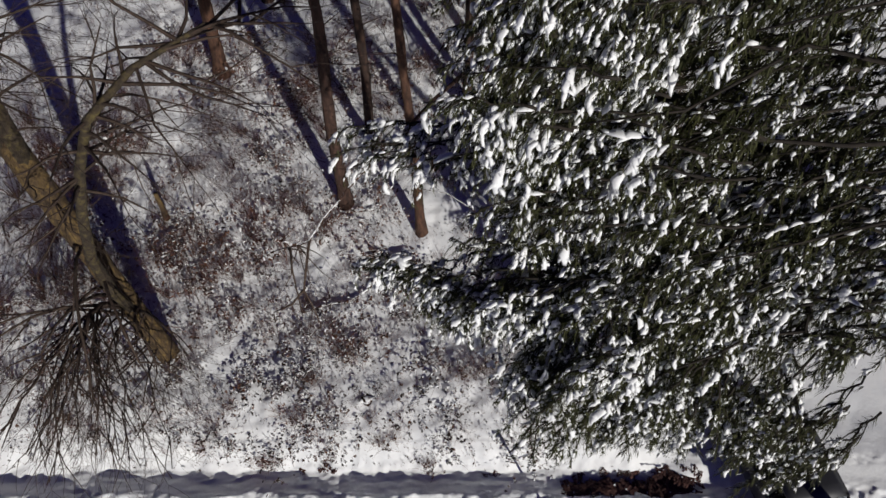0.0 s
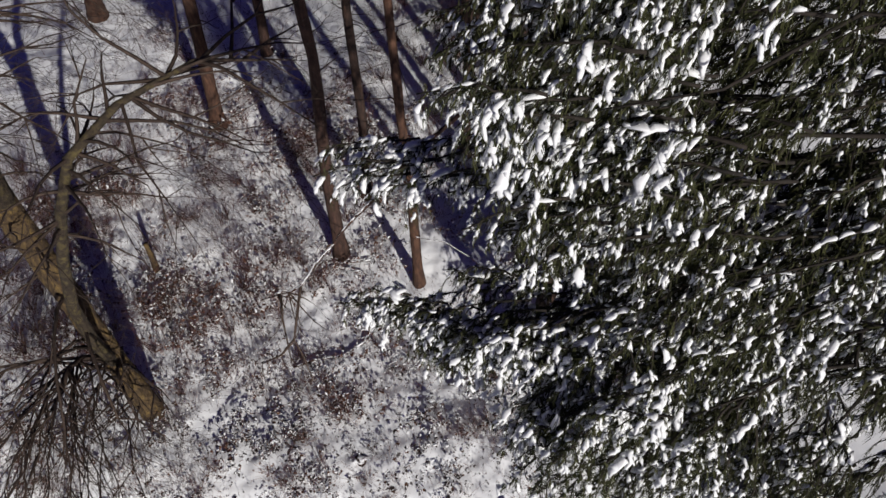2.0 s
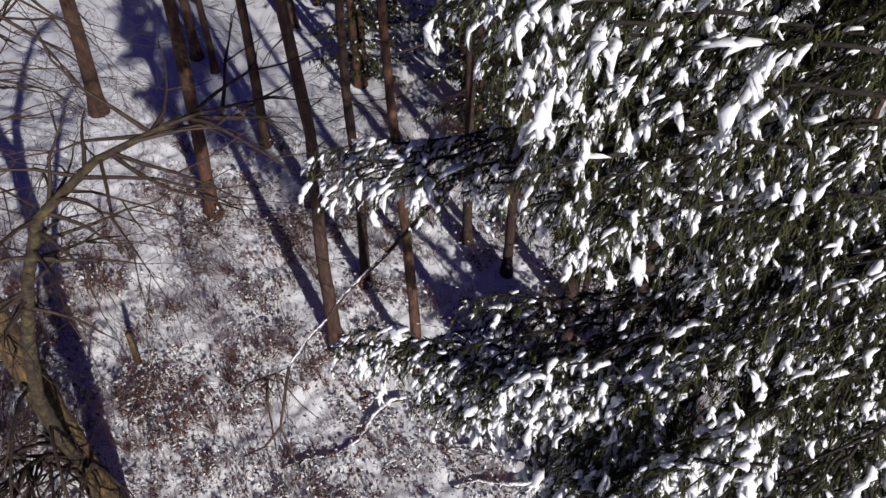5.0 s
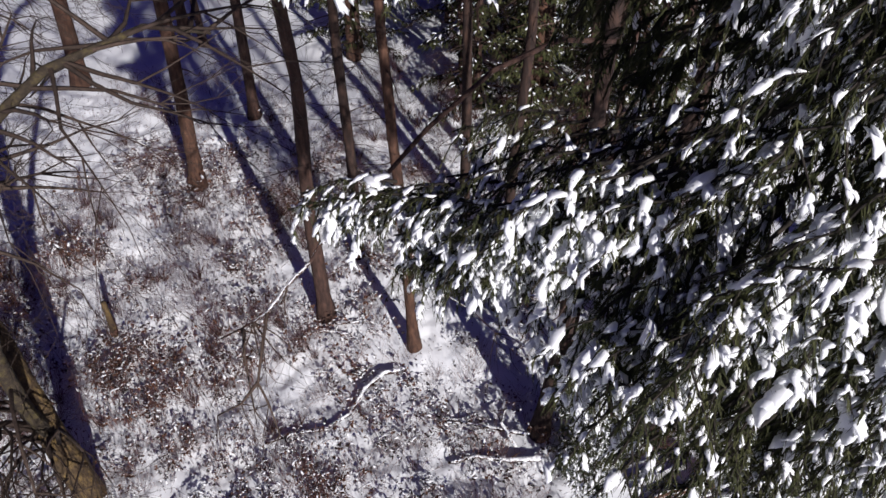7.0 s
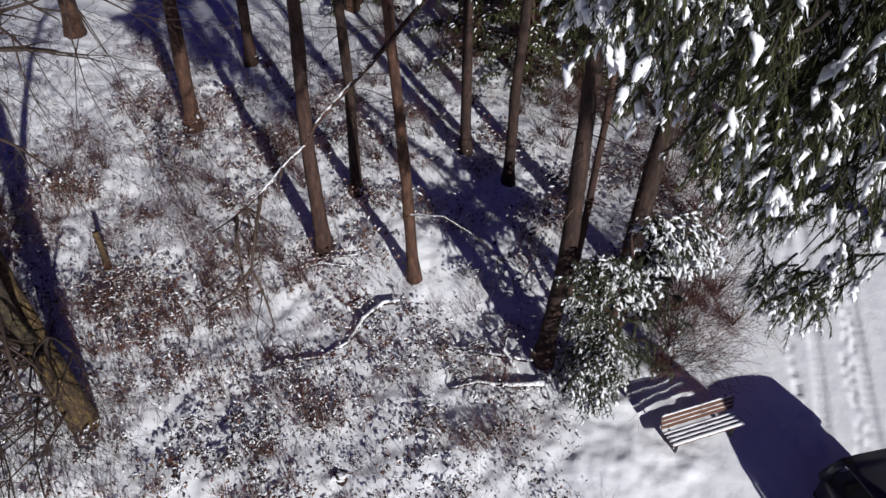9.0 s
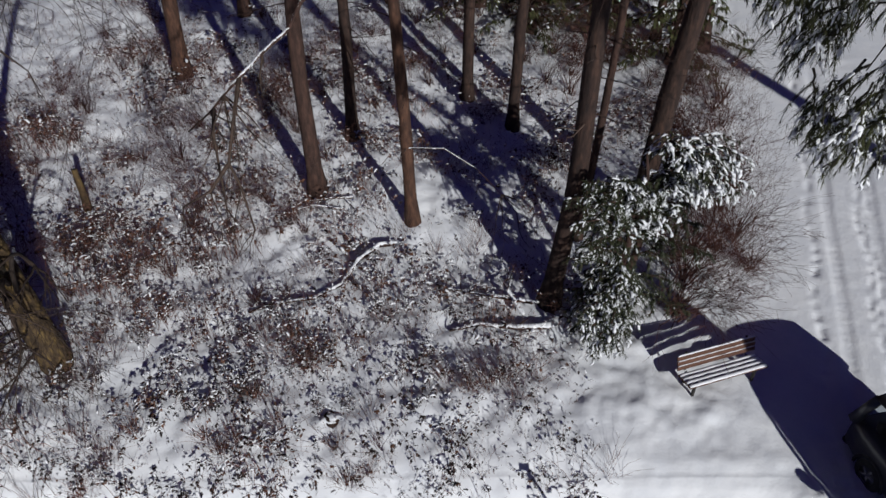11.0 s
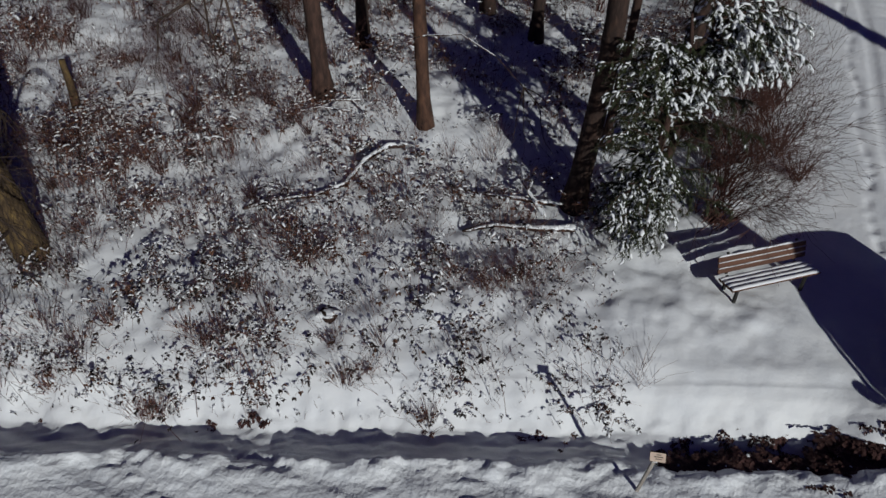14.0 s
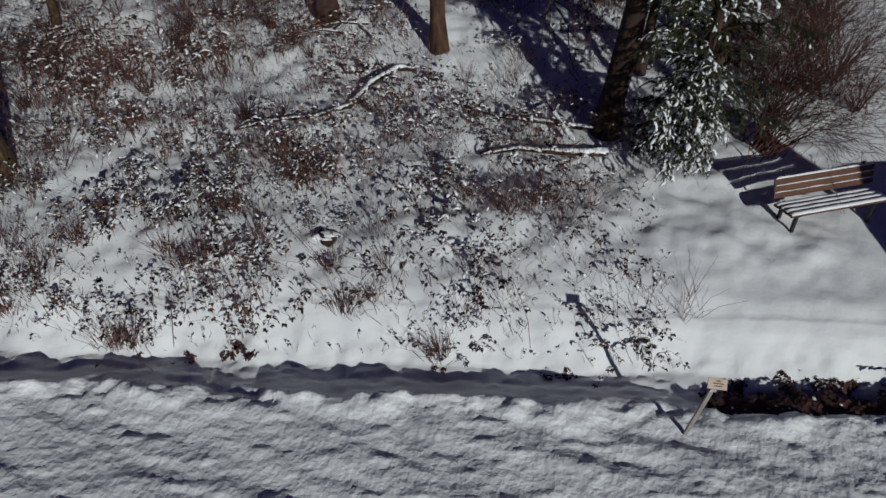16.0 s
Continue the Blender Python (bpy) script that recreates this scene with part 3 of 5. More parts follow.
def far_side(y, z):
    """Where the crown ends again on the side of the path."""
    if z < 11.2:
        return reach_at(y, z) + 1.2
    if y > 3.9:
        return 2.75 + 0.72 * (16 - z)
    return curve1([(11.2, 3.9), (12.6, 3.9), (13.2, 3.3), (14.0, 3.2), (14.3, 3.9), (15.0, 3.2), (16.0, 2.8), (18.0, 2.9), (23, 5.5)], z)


def holder(tip):
    """The point on a heavier limb from which a spray hangs."""
    if tip.z < 11.2:
        return Vector((3.6, 4.0, tip.z + 1.6))
    if tip.z < 13.8:
        return Vector((2.9, 3.5, max(tip.z + 0.9, 14.2))) if tip.x > 0.8 else Vector((2.6, 3.8, tip.z + 0.75))
    return axis_at(tip.z + 0.9)


def spray(tip, length, snow, load, needle, dense=1.0, hang=0.42):
    back = (holder(tip) - tip).normalized()
    back = (back + Vector((rng.gauss(0, 0.16), rng.gauss(0, 0.22) + 0.12, 0.1))).normalized()
    root = tip + back * length
    # heavily laden boughs and ones that have shed their snow
    k = noise.noise((tip.x * 1.5, tip.y * 1.5, tip.z * 1.8 + 3.0))
    snow, load = min(snow * (1 + 0.6 * k), 0.97), load * (1 + 0.35 * k)
    bough(con, root - BASE, tip - BASE, rng, 0.013, 0.092, 0.52, 0.082, WOODS, dense, snow, load, 0.07, needle, outer=length * 0.9, hang=hang)


# sprays of the two storeys that show, thickest on the outside
made = tried = 0
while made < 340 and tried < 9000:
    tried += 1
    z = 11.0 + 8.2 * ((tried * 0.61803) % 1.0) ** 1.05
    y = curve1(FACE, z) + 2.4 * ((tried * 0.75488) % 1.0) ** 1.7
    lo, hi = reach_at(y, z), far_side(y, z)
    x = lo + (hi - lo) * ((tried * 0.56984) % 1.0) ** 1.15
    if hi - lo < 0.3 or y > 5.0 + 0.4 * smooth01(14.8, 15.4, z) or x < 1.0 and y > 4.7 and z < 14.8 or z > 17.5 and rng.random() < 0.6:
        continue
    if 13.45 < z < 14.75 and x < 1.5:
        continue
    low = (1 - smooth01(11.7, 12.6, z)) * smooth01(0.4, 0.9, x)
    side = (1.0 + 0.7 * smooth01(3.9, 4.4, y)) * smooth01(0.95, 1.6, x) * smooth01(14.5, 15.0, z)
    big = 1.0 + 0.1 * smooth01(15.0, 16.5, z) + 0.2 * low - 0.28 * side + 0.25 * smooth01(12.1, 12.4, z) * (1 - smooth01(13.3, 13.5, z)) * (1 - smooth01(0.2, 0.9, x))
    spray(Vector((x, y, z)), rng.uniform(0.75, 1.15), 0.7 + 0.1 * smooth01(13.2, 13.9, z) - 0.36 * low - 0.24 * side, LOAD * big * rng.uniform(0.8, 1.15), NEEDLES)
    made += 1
# between the storeys, nearer the stem
for i in range(66):
    u, v, w = (i * 0.618) % 1.0, (i * 0.7548) % 1.0, (i * 0.5698) % 1.0
    tip = Vector((1.35 + 1.9 * u ** 0.8, 3.0 + 1.1 * w, 13.5 + 1.7 * v)) if i < 46 else Vector((1.1 + 0.9 * u, 3.2 + 1.0 * w, 13.75 + 0.9 * v))
    bough(con, tip + Vector((0.75, 0.15, 0.45)) - BASE, tip - BASE, rng, 0.013, 0.105, 0.52, 0.105, WOODS, 1.0, 0.7, LOAD * rng.uniform(0.75, 1.1), 0.07, NEEDLES, outer=0.8, hang=0.45)
for i in range(42):
    u, v, w = (i * 0.618) % 1.0, (i * 0.7548) % 1.0, (i * 0.5698) % 1.0
    spray(Vector((0.15 + 1.3 * u, curve1(FACE, 15.2 + 1.8 * v) + 0.8 * w, 15.2 + 1.8 * v)), rng.uniform(0.6, 0.95), 0.9, LOAD * rng.uniform(0.8, 1.1), NEEDLES)
# the heavily laden edge of the upper storey
for i in range(22):
    u, v, w = i / 21.0, (i * 0.7548) % 1.0, (i * 0.5698) % 1.0
    tip = Vector((0.02 + 0.5 * u + 0.35 * v, 3.85 - 0.15 * u + 0.35 * (w - 0.5), 16.1 - 1.35 * u))
    spray(tip, rng.uniform(0.6, 0.9), 0.85, LOAD * rng.uniform(1.05, 1.35), NEEDLES)
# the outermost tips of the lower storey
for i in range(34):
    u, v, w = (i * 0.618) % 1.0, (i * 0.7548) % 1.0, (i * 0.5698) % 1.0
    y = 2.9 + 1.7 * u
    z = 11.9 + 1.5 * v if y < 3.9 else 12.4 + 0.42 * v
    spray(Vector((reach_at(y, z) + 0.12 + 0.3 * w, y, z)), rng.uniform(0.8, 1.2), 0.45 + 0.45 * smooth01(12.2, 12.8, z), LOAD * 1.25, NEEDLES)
# a flat bough of the lower storey, its tips furthest out
for i in range(14):
    u, v, w = i / 13.0, (i * 0.7548) % 1.0, (i * 0.5698) % 1.0
    tip = Vector((-1.1 + 1.25 * u, 4.86 - 0.7 * u + 0.18 * (w - 0.5), 12.66 + 0.3 * v * (0.4 + u)))
    bough(con, tip + Vector((0.7, -0.2, 0.22)) - BASE, tip - BASE, rng, 0.013, 0.085, 0.42, 0.085, WOODS, 1.0, 0.92, LOAD * 1.3, 0.06, NEEDLES, outer=0.75, hang=0.3)
# green boughs in the shade below the gap, with little snow
for i in range(44):
    u, v, w = (i * 0.618) % 1.0, (i * 0.7548) % 1.0, (i * 0.5698) % 1.0
    tip = Vector((0.05 + 1.5 * u, 3.95 + 0.8 * w, 13.05 + 0.45 * v * min(1.0, 0.3 + u))) if i < 22 else Vector((0.7 + 2.0 * u, 4.5 + 1.0 * w, 13.35 + 0.95 * v))
    bough(con, tip + Vector((0.75, -0.1, 0.3)) - BASE, tip - BASE, rng, 0.013, 0.1, 0.5, 0.1, WOODS, 1.0, 0.5 if i < 22 else 0.15, LOAD * 0.95, 0.06, NEEDLES if i < 22 else DARK, outer=0.8, hang=0.4)
# one long bough reaching furthest out
for i in range(18):
    u = (i % 9) / 8.0
    tip = Vector((-1.2 + 1.7 * u, 5.15 - 0.3 * u + (0.16 if i < 9 else -0.2) + rng.uniform(-0.1, 0.1), 14.22 + 0.28 * u + rng.uniform(-0.08, 0.06)))
    bough(con, tip + Vector((0.8, 0.0, 0.2)) - BASE, tip - BASE, rng, 0.013, 0.085, 0.5, 0.09, WOODS, 1.0 if i < 9 else 0.6, 0.95, LOAD * (1.3 - 0.35 * u), 0.06, NEEDLES, outer=0.8, hang=0.25)
bough(con, Vector((3.4, 4.2, 15.1)) - BASE, Vector((-0.6, 5.1, 14.35)) - BASE, rng, 0.04, 0.3, 0.4, 0.2, WOODS, 0.6, 0.5, LOAD, 0.05, NEEDLES, outer=2.2, hang=0.3)
# boughs hanging low on the far side
made = tried = 0
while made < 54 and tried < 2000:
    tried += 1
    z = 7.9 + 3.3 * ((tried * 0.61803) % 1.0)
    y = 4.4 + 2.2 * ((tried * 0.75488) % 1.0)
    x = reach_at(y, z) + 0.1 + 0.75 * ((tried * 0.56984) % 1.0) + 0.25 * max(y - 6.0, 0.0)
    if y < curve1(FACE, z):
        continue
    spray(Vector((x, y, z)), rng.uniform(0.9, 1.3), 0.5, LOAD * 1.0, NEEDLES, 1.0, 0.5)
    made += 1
# boughs hanging low near the stem
for i in range(40):
    u, v, w = (i * 0.618) % 1.0, (i * 0.7548) % 1.0, (i * 0.5698) % 1.0
    z = 9.6 + 2.9 * u
    tip = Vector((2.85 + 0.45 * (12.2 - z) + 1.2 * v, 2.55 + 0.25 * max(11.5 - z, 0.0) + 0.7 * w, z))
    bough(con, tip + Vector((0.25, 0.15, 0.95)) - BASE, tip - BASE, rng, 0.013, 0.12, 0.5, 0.11, WOODS, 1.0, 0.55, LOAD * 0.95, 0.05, NEEDLES, outer=0.95, hang=0.5)
# in the shade inside the crown, bare of snow
made = tried = 0
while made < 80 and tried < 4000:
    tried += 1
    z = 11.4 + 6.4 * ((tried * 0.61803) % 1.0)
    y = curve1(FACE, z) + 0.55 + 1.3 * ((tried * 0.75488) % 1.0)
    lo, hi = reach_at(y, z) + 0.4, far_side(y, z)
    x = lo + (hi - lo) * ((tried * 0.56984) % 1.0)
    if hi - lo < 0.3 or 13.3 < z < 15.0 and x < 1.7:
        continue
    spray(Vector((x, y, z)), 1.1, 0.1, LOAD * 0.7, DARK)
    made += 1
# heavier limbs from the stem to the sprays
for x, y, z in ((0.9, 3.4, 16.2), (0.6, 3.7, 15.3), (1.8, 4.2, 16.0), (2.0, 3.2, 14.9), (1.6, 3.0, 17.2), (2.4, 3.9, 15.4), (0.4, 3.9, 13.3), (1.2, 3.2, 13.3), (1.9, 3.0, 13.1), (2.8, 3.1, 13.5), (1.0, 4.2, 13.2), (3.3, 3.0, 12.6), (3.4, 4.6, 10.6), (3.7, 5.4, 9.2), (2.9, 4.3, 11.2)):
    tip = Vector((x, y, z))
    root = axis_at(z + 1.2) if z > 14 else Vector((4.2, 3.4, 14.8)) if z > 11.5 else Vector((4.6, 3.8, 13.6))
    bough(con, root - BASE, tip - BASE, rng, 0.035, 0.4, 0.5, 0.22, WOODS, 0.7, 0.25, LOAD * 0.8, 0.05, NEEDLES, outer=1.8)
for x, y, z in ((4.2, 3.4, 14.8), (4.6, 3.8, 13.6)):
    bough(con, axis_at(z + 0.6) - BASE, Vector((x, y, z)) - BASE, rng, 0.06, 0.4, 0.6, 0.22, WOODS, 0.7, 0.4, LOAD * 0.9, 0.05, NEEDLES, outer=1.0)
# boughs added out of view on the stem's sunny side, to shade the crown
for i in range(22):
    u, v, w = (i * 0.618) % 1.0, (i * 0.7548) % 1.0, (i * 0.5698) % 1.0
    z = 13.2 + 4.6 * u
    tip = Vector((3.7 + 1.2 * v + 0.12 * abs(z - 15.0), 0.5 + 1.4 * w, z))
    bough(con, axis_at(z + 0.6) - BASE, tip - BASE, rng, 0.03, 0.15, 0.7, 0.13, WOODS, 0.8, 0.8, LOAD * 1.3, 0.06, (0.12, 0.02, 12), outer=2.2, hang=0.4)
# the side of the crown towards the field, and its top
for i in range(96):
    z = 11.4 + 11.7 * (i / 96.0)
    az = radians(-100 + 155 * ((i * 0.618) % 1.0)) if z < 17.5 else 6.2832 * ((i * 0.618) % 1.0)
    a = axis_at(z)
    ln = curve1([(9.5, 3.6), (13, 3.8), (17, 2.9), (20, 1.8), (23.2, 0.5)], z) * rng.uniform(0.65, 1.0)
    tip = a + Vector((math.cos(az) * ln, math.sin(az) * ln, -0.16 * ln))
    if z < 18 and tip.x < 5.2:
        continue
    bough(con, axis_at(z) - BASE, tip - BASE, rng, 0.03, 0.2, 0.75, 0.16, WOODS, 0.4, 0.6, LOAD * 1.3, 0.06, (0.13, 0.022, 7), outer=2.0, hang=0.4)


# ---- the mossy willow ----
def willow():
    rng = random.Random(21)
    bx, by = -8.62, 10.4
    bz = ground_z(bx, by) - 0.15
    t = thing("willow", (bx, by, bz), "leaning old willow with mossy yellow-brown bark and bare twigs", "tree")
    a = Acc()
    L = lambda *p: Vector(p) - Vector((bx, by, bz))
    pts = [(0, 0, 0), L(-8.85, 10.55, 1.6), L(-9.35, 11.0, 3.3), L(-9.95, 11.6, 4.9), L(-10.5, 12.1, 6.2), L(-10.9, 12.5, 7.4)]
    trunk_mesh(a, pts, 0.31, 0.34, rng, 16, 1.25)
    a.make("trunk", M_MOSS, t)
    b = Acc()
    limb1 = [L(-9.0, 10.7, 2.0), L(-9.1, 10.5, 3.6), L(-8.9, 10.3, 5.4), L(-8.2, 10.0, 7.4), L(-7.4, 9.7, 9.2), L(-6.5, 9.4, 10.8), L(-5.6, 10.0, 11.5), L(-4.4, 10.9, 11.8), L(-3.6, 11.4, 11.5)]
    b.tube(limb1, [0.17, 0.16, 0.15, 0.13, 0.11, 0.09, 0.07, 0.045, 0.02], 8)
    limb2 = [L(-10.6, 12.2, 6.5), L(-10.7, 12.6, 8.5), L(-10.1, 12.9, 10.5), L(-9.2, 13.0, 12.2), L(-7.9, 13.0, 13.4), L(-6.5, 12.8, 13.9)]
    b.tube(limb2, [0.26, 0.2, 0.16, 0.12, 0.08, 0.04], 8)
    limb3 = [L(-10.9, 12.4, 7.2), L(-11.8, 12.2, 9.5), L(-12.5, 12.4, 12.0), L(-12.8, 12.6, 14.5)]
    b.tube(limb3, [0.3, 0.22, 0.14, 0.05], 8)
    b.make("limb", M_LIMB, t)
    c = Acc()
    for line, k0, n in ((limb1, 3, 40), (limb2, 1, 46), (limb3, 0, 40)):
        for i in range(n):
            k = rng.randrange(k0, len(line) - 1)
            p = line[k].lerp(line[k + 1], rng.random())
            grow(c, p, (rng.gauss(0.35, 0.8), rng.gauss(-0.1, 0.8), rng.uniform(-0.4, 0.5)), rng.uniform(1.2, 2.6), 0.042, 3, rng, 0.14, 0.3, 3)
    # branches that fan out towards the lane
    for x, y, z in ((-8.5, 7.6, 4.4), (-9.6, 7.9, 4.8), (-7.6, 8.1, 4.0), (-10.6, 8.3, 5.0), (-6.8, 8.7, 4.4), (-9.0, 8.6, 2.8), (-7.9, 8.9, 2.4), (-10.2, 8.8, 3.2), (-11.4, 8.9, 4.4)):
        a0 = Vector(pts[1]).lerp(Vector(pts[3]), rng.random())
        a1 = L(x, y, z)
        mid = a0.lerp(a1, 0.5) + Vector((0, 0, 0.7))
        line = [a0, a0.lerp(mid, 0.5) + Vector((0, 0, 0.2)), mid, mid.lerp(a1, 0.5) + Vector((0, 0, 0.15)), a1]
        c.tube(line, [0.06, 0.05, 0.042, 0.034, 0.026], 5)
        for k in (2, 3, 4, 4):
            grow(c, line[k], (a1 - mid).normalized() + Vector((rng.gauss(0, 0.5), rng.gauss(0, 0.4), rng.uniform(-0.5, 0.1))), rng.uniform(1.0, 1.7), 0.026, 3, rng, 0.1, 0.25, 3, shrink=0.7)
    for i in range(6):
        u = rng.uniform(0.5, 2.6)
        k = int(u)
        p = Vector(pts[k]).lerp(Vector(pts[k + 1]), u - k)
        grow(c, p, (rng.gauss(-0.25, 0.6), rng.uniform(-1.2, -0.6), rng.uniform(-0.1, 0.45)), rng.uniform(1.3, 2.2), 0.04, 3, rng, 0.15, 0.28, 3, shrink=0.66)
    # thin rods that hang towards the lane
    for i in range(7):
        u = rng.uniform(0.22, 0.95) * (len(pts) - 1)
        k = int(u)
        p = Vector(pts[k]).lerp(Vector(pts[k + 1]), u - k)
        d = Vector((rng.gauss(0.25, 0.55), rng.uniform(-1.0, -0.4), rng.uniform(-0.05, 0.5)))
        grow(c, p, d, rng.uniform(1.2, 2.2), 0.045, 3, rng, 0.13, 0.28, 3, shrink=0.66)
    # a stout side branch towards the ditch, long arching rods fanning out from it
    stout = [L(-9.15, 10.8, 2.5), L(-9.4, 10.2, 3.4), L(-9.35, 9.5, 3.9), L(-9.1, 8.8, 4.1)]
    c.tube(stout, [0.085, 0.075, 0.06, 0.04], 6)
    for i in range(18):
        f = (i * 0.618) % 1.0
        k = rng.choice((0, 1, 1, 2, 2))
        a0 = stout[k].lerp(stout[k + 1], rng.random())
        tip = L(-11.0 + 4.6 * f + rng.gauss(0, 0.25), 5.3 + 0.9 * ((i * 0.7548) % 1.0) + 0.5 * abs(f - 0.55), 3.6 + rng.uniform(-0.7, 0.6))
        knee = a0.lerp(tip, 0.4) + Vector((rng.gauss(0, 0.25), 0.1, 0.6))
        rod = []
        for k in range(9):
            w = k / 8.0
            rod.append(a0 * (1 - w) ** 2 + knee * 2 * w * (1 - w) + tip * w * w + Vector((rng.gauss(0, 0.06), rng.gauss(0, 0.06), rng.gauss(0, 0.05))) * (0 < k))
        c.tube(rod, [0.034 * (1 - 0.62 * k / 8.0) for k in range(9)], 4, cap=False)
        for k in (2, 3, 4, 5, 6, 7):
            d = (rod[k + 1] - rod[k]).normalized() + Vector((rng.gauss(0, 0.45), rng.gauss(0, 0.2), rng.gauss(-0.05, 0.2)))
            grow(c, rod[k], d, rng.uniform(0.9, 1.6), 0.018, 1, rng, 0.12, 0.22, 2, n=3, spread=0.55, shrink=0.75)
    tagged(c.make("twig_mass", M_ROD, t, "dark bare twigs"), kind="stuff")


willow()


# ---- snowy evergreen by the bench ----
def evergreen():
    rng = random.Random(5)
    bx, by = 3.95, 11.35
    bz = ground_z(bx, by) - 0.1
    t = thing("yew", (bx, by, bz), "bushy dark evergreen with drooping boughs under thick snow", "evergreen")
    o = Vector((bx, by, bz))
    a = Acc()
    a.tube([(0, 0, 0), (-0.1, -0.1, 1.5), (0.1, 0, 3.0), (0.2, 0.1, 4.2), (0.1, 0.1, 4.7)], [0.12, 0.1, 0.08, 0.05, 0.02], 8)
    a.make("stem", M_BARK, t)

    def one(x, y, z, snow, pad, far=False):
        tip = Vector((x, y, z)) - o
        root = Vector((0.05, 0.0, min(max(tip.z * 0.8, 0.4), 5.0))) if not far else Vector((0.75, 0.8, tip.z * 0.92 + 0.35))
        bough(t, root, tip, rng, 0.03, 0.10, 0.58, 0.085, (M_BARK, M_YEW, M_PAD), 1.0, snow, pad, 0.14, (0.085, 0.013, 15))

    # the high side, thick with snow
    for i in range(40):
        u, v, w = (i * 0.618) % 1.0, (i * 0.7548) % 1.0, (i * 0.5698) % 1.0
        one(4.3 + 2.3 * u, 11.6 + 0.9 * v, 5.0 - 0.35 * u - 1.35 * w, 1.0, 0.06, True)
    for i in range(24):
        u, v, w = (i * 0.618) % 1.0, (i * 0.7548) % 1.0, (i * 0.5698) % 1.0
        one(3.3 + 1.6 * u, 11.0 + 0.7 * v, 4.6 - 1.2 * w, 0.97, 0.054)
    # boughs against the pine's stem
    for x, y, z in ((2.8, 10.9, 4.6), (3.1, 10.7, 4.2), (2.6, 10.7, 3.7), (2.9, 10.6, 3.3), (2.45, 10.9, 4.2), (3.3, 10.8, 4.5), (2.7, 10.6, 2.9)):
        one(x, y, z, 0.55, 0.038)
    # shaded boughs in front of the pine's foot
    for i in range(15):
        u, v, w = (i * 0.618) % 1.0, (i * 0.7548) % 1.0, (i * 0.5698) % 1.0
        one(2.75 + 0.5 * u, 11.1 + 0.4 * v, 1.0 + 3.2 * w, 0.35, 0.04)
    # the low side by the bench
    for x, y, z in ((3.0, 9.75, 1.5), (3.4, 9.7, 1.2), (3.8, 9.9, 1.5), (4.0, 10.1, 2.1), (3.3, 10.0, 2.2), (2.8, 9.9, 1.8), (3.8, 9.9, 0.9), (4.2, 10.4, 1.3), (3.1, 10.3, 0.9), (3.6, 10.2, 2.5), (2.9, 10.2, 1.2), (3.4, 10.2, 0.6), (3.5, 9.9, 1.8), (3.2, 9.9, 0.8), (3.9, 10.2, 1.8)):
        one(x, y, z, 0.85, 0.046)
    # dark boughs inside the bush
    for i in range(24):
        u, v, w = (i * 0.618) % 1.0, (i * 0.7548) % 1.0, (i * 0.5698) % 1.0
        tip = Vector((2.9 + 2.9 * u, 10.7 + 1.4 * v, 0.8 + 3.7 * w)) - o
        bough(t, Vector((0.2, 0.3, min(max(tip.z * 0.9, 0.3), 4.4))), tip, rng, 0.025, 0.12, 0.6, 0.1, (M_BARK, M_YEW, M_PAD), 1.0, 0.1, 0.035, 0.1, (0.11, 0.015, 20))
    a = Acc()
    a.tube([(0, 0, 0.2), (0.4, 0.5, 1.6), (0.75, 0.8, 3.2), (0.8, 0.85, 4.8)], [0.10, 0.09, 0.07, 0.02], 8)
    a.make("stem", M_BARK, t)


evergreen()


# ---- bare shrub beside the bench ----
def shrub(bx, by, rods, depth, fan=0.8, seed=9, size=1.0):
    rng = random.Random(seed)
    bz = ground_z(bx, by) - 0.05
    t = thing("bare_shrub", (bx, by, bz), "bare reddish-brown shrub with many thin upright twigs", "shrub")
    a, c = Acc(), Acc()
    for i in range(rods):
        az = rng.gauss(0.2, 1.4)
        d = Vector((math.cos(az) * fan + 0.25 * fan, math.sin(az) * 0.9 * fan, rng.uniform(0.7, 2.0)))
        p = Vector((rng.gauss(0, 0.18), rng.gauss(0, 0.18), 0))
        grow(c, p, d, rng.uniform(0.8, 1.45) * size, 0.0145, depth, rng, -0.01, 0.34, 3, n=3, spread=0.75, segs=3, shrink=0.68)
    for i in range(7):
        az = rng.uniform(0, 6.28)
        a.tube([(0, 0, -0.1), (0.1 * math.cos(az), 0.1 * math.sin(az), 0.3), (0.35 * math.cos(az), 0.35 * math.sin(az), 0.9)], [0.02, 0.016, 0.008], 5)
    a.make("stool", M_BARK, t)
    tagged(c.make("twig_mass", M_BRUSH, t, "thin reddish-brown twigs"), kind="stuff")
    return t


shrub(5.6, 11.8, 54, 3, 0.85)
shrub(6.1, 12.9, 34, 3, 0.7, 10, 1.1)


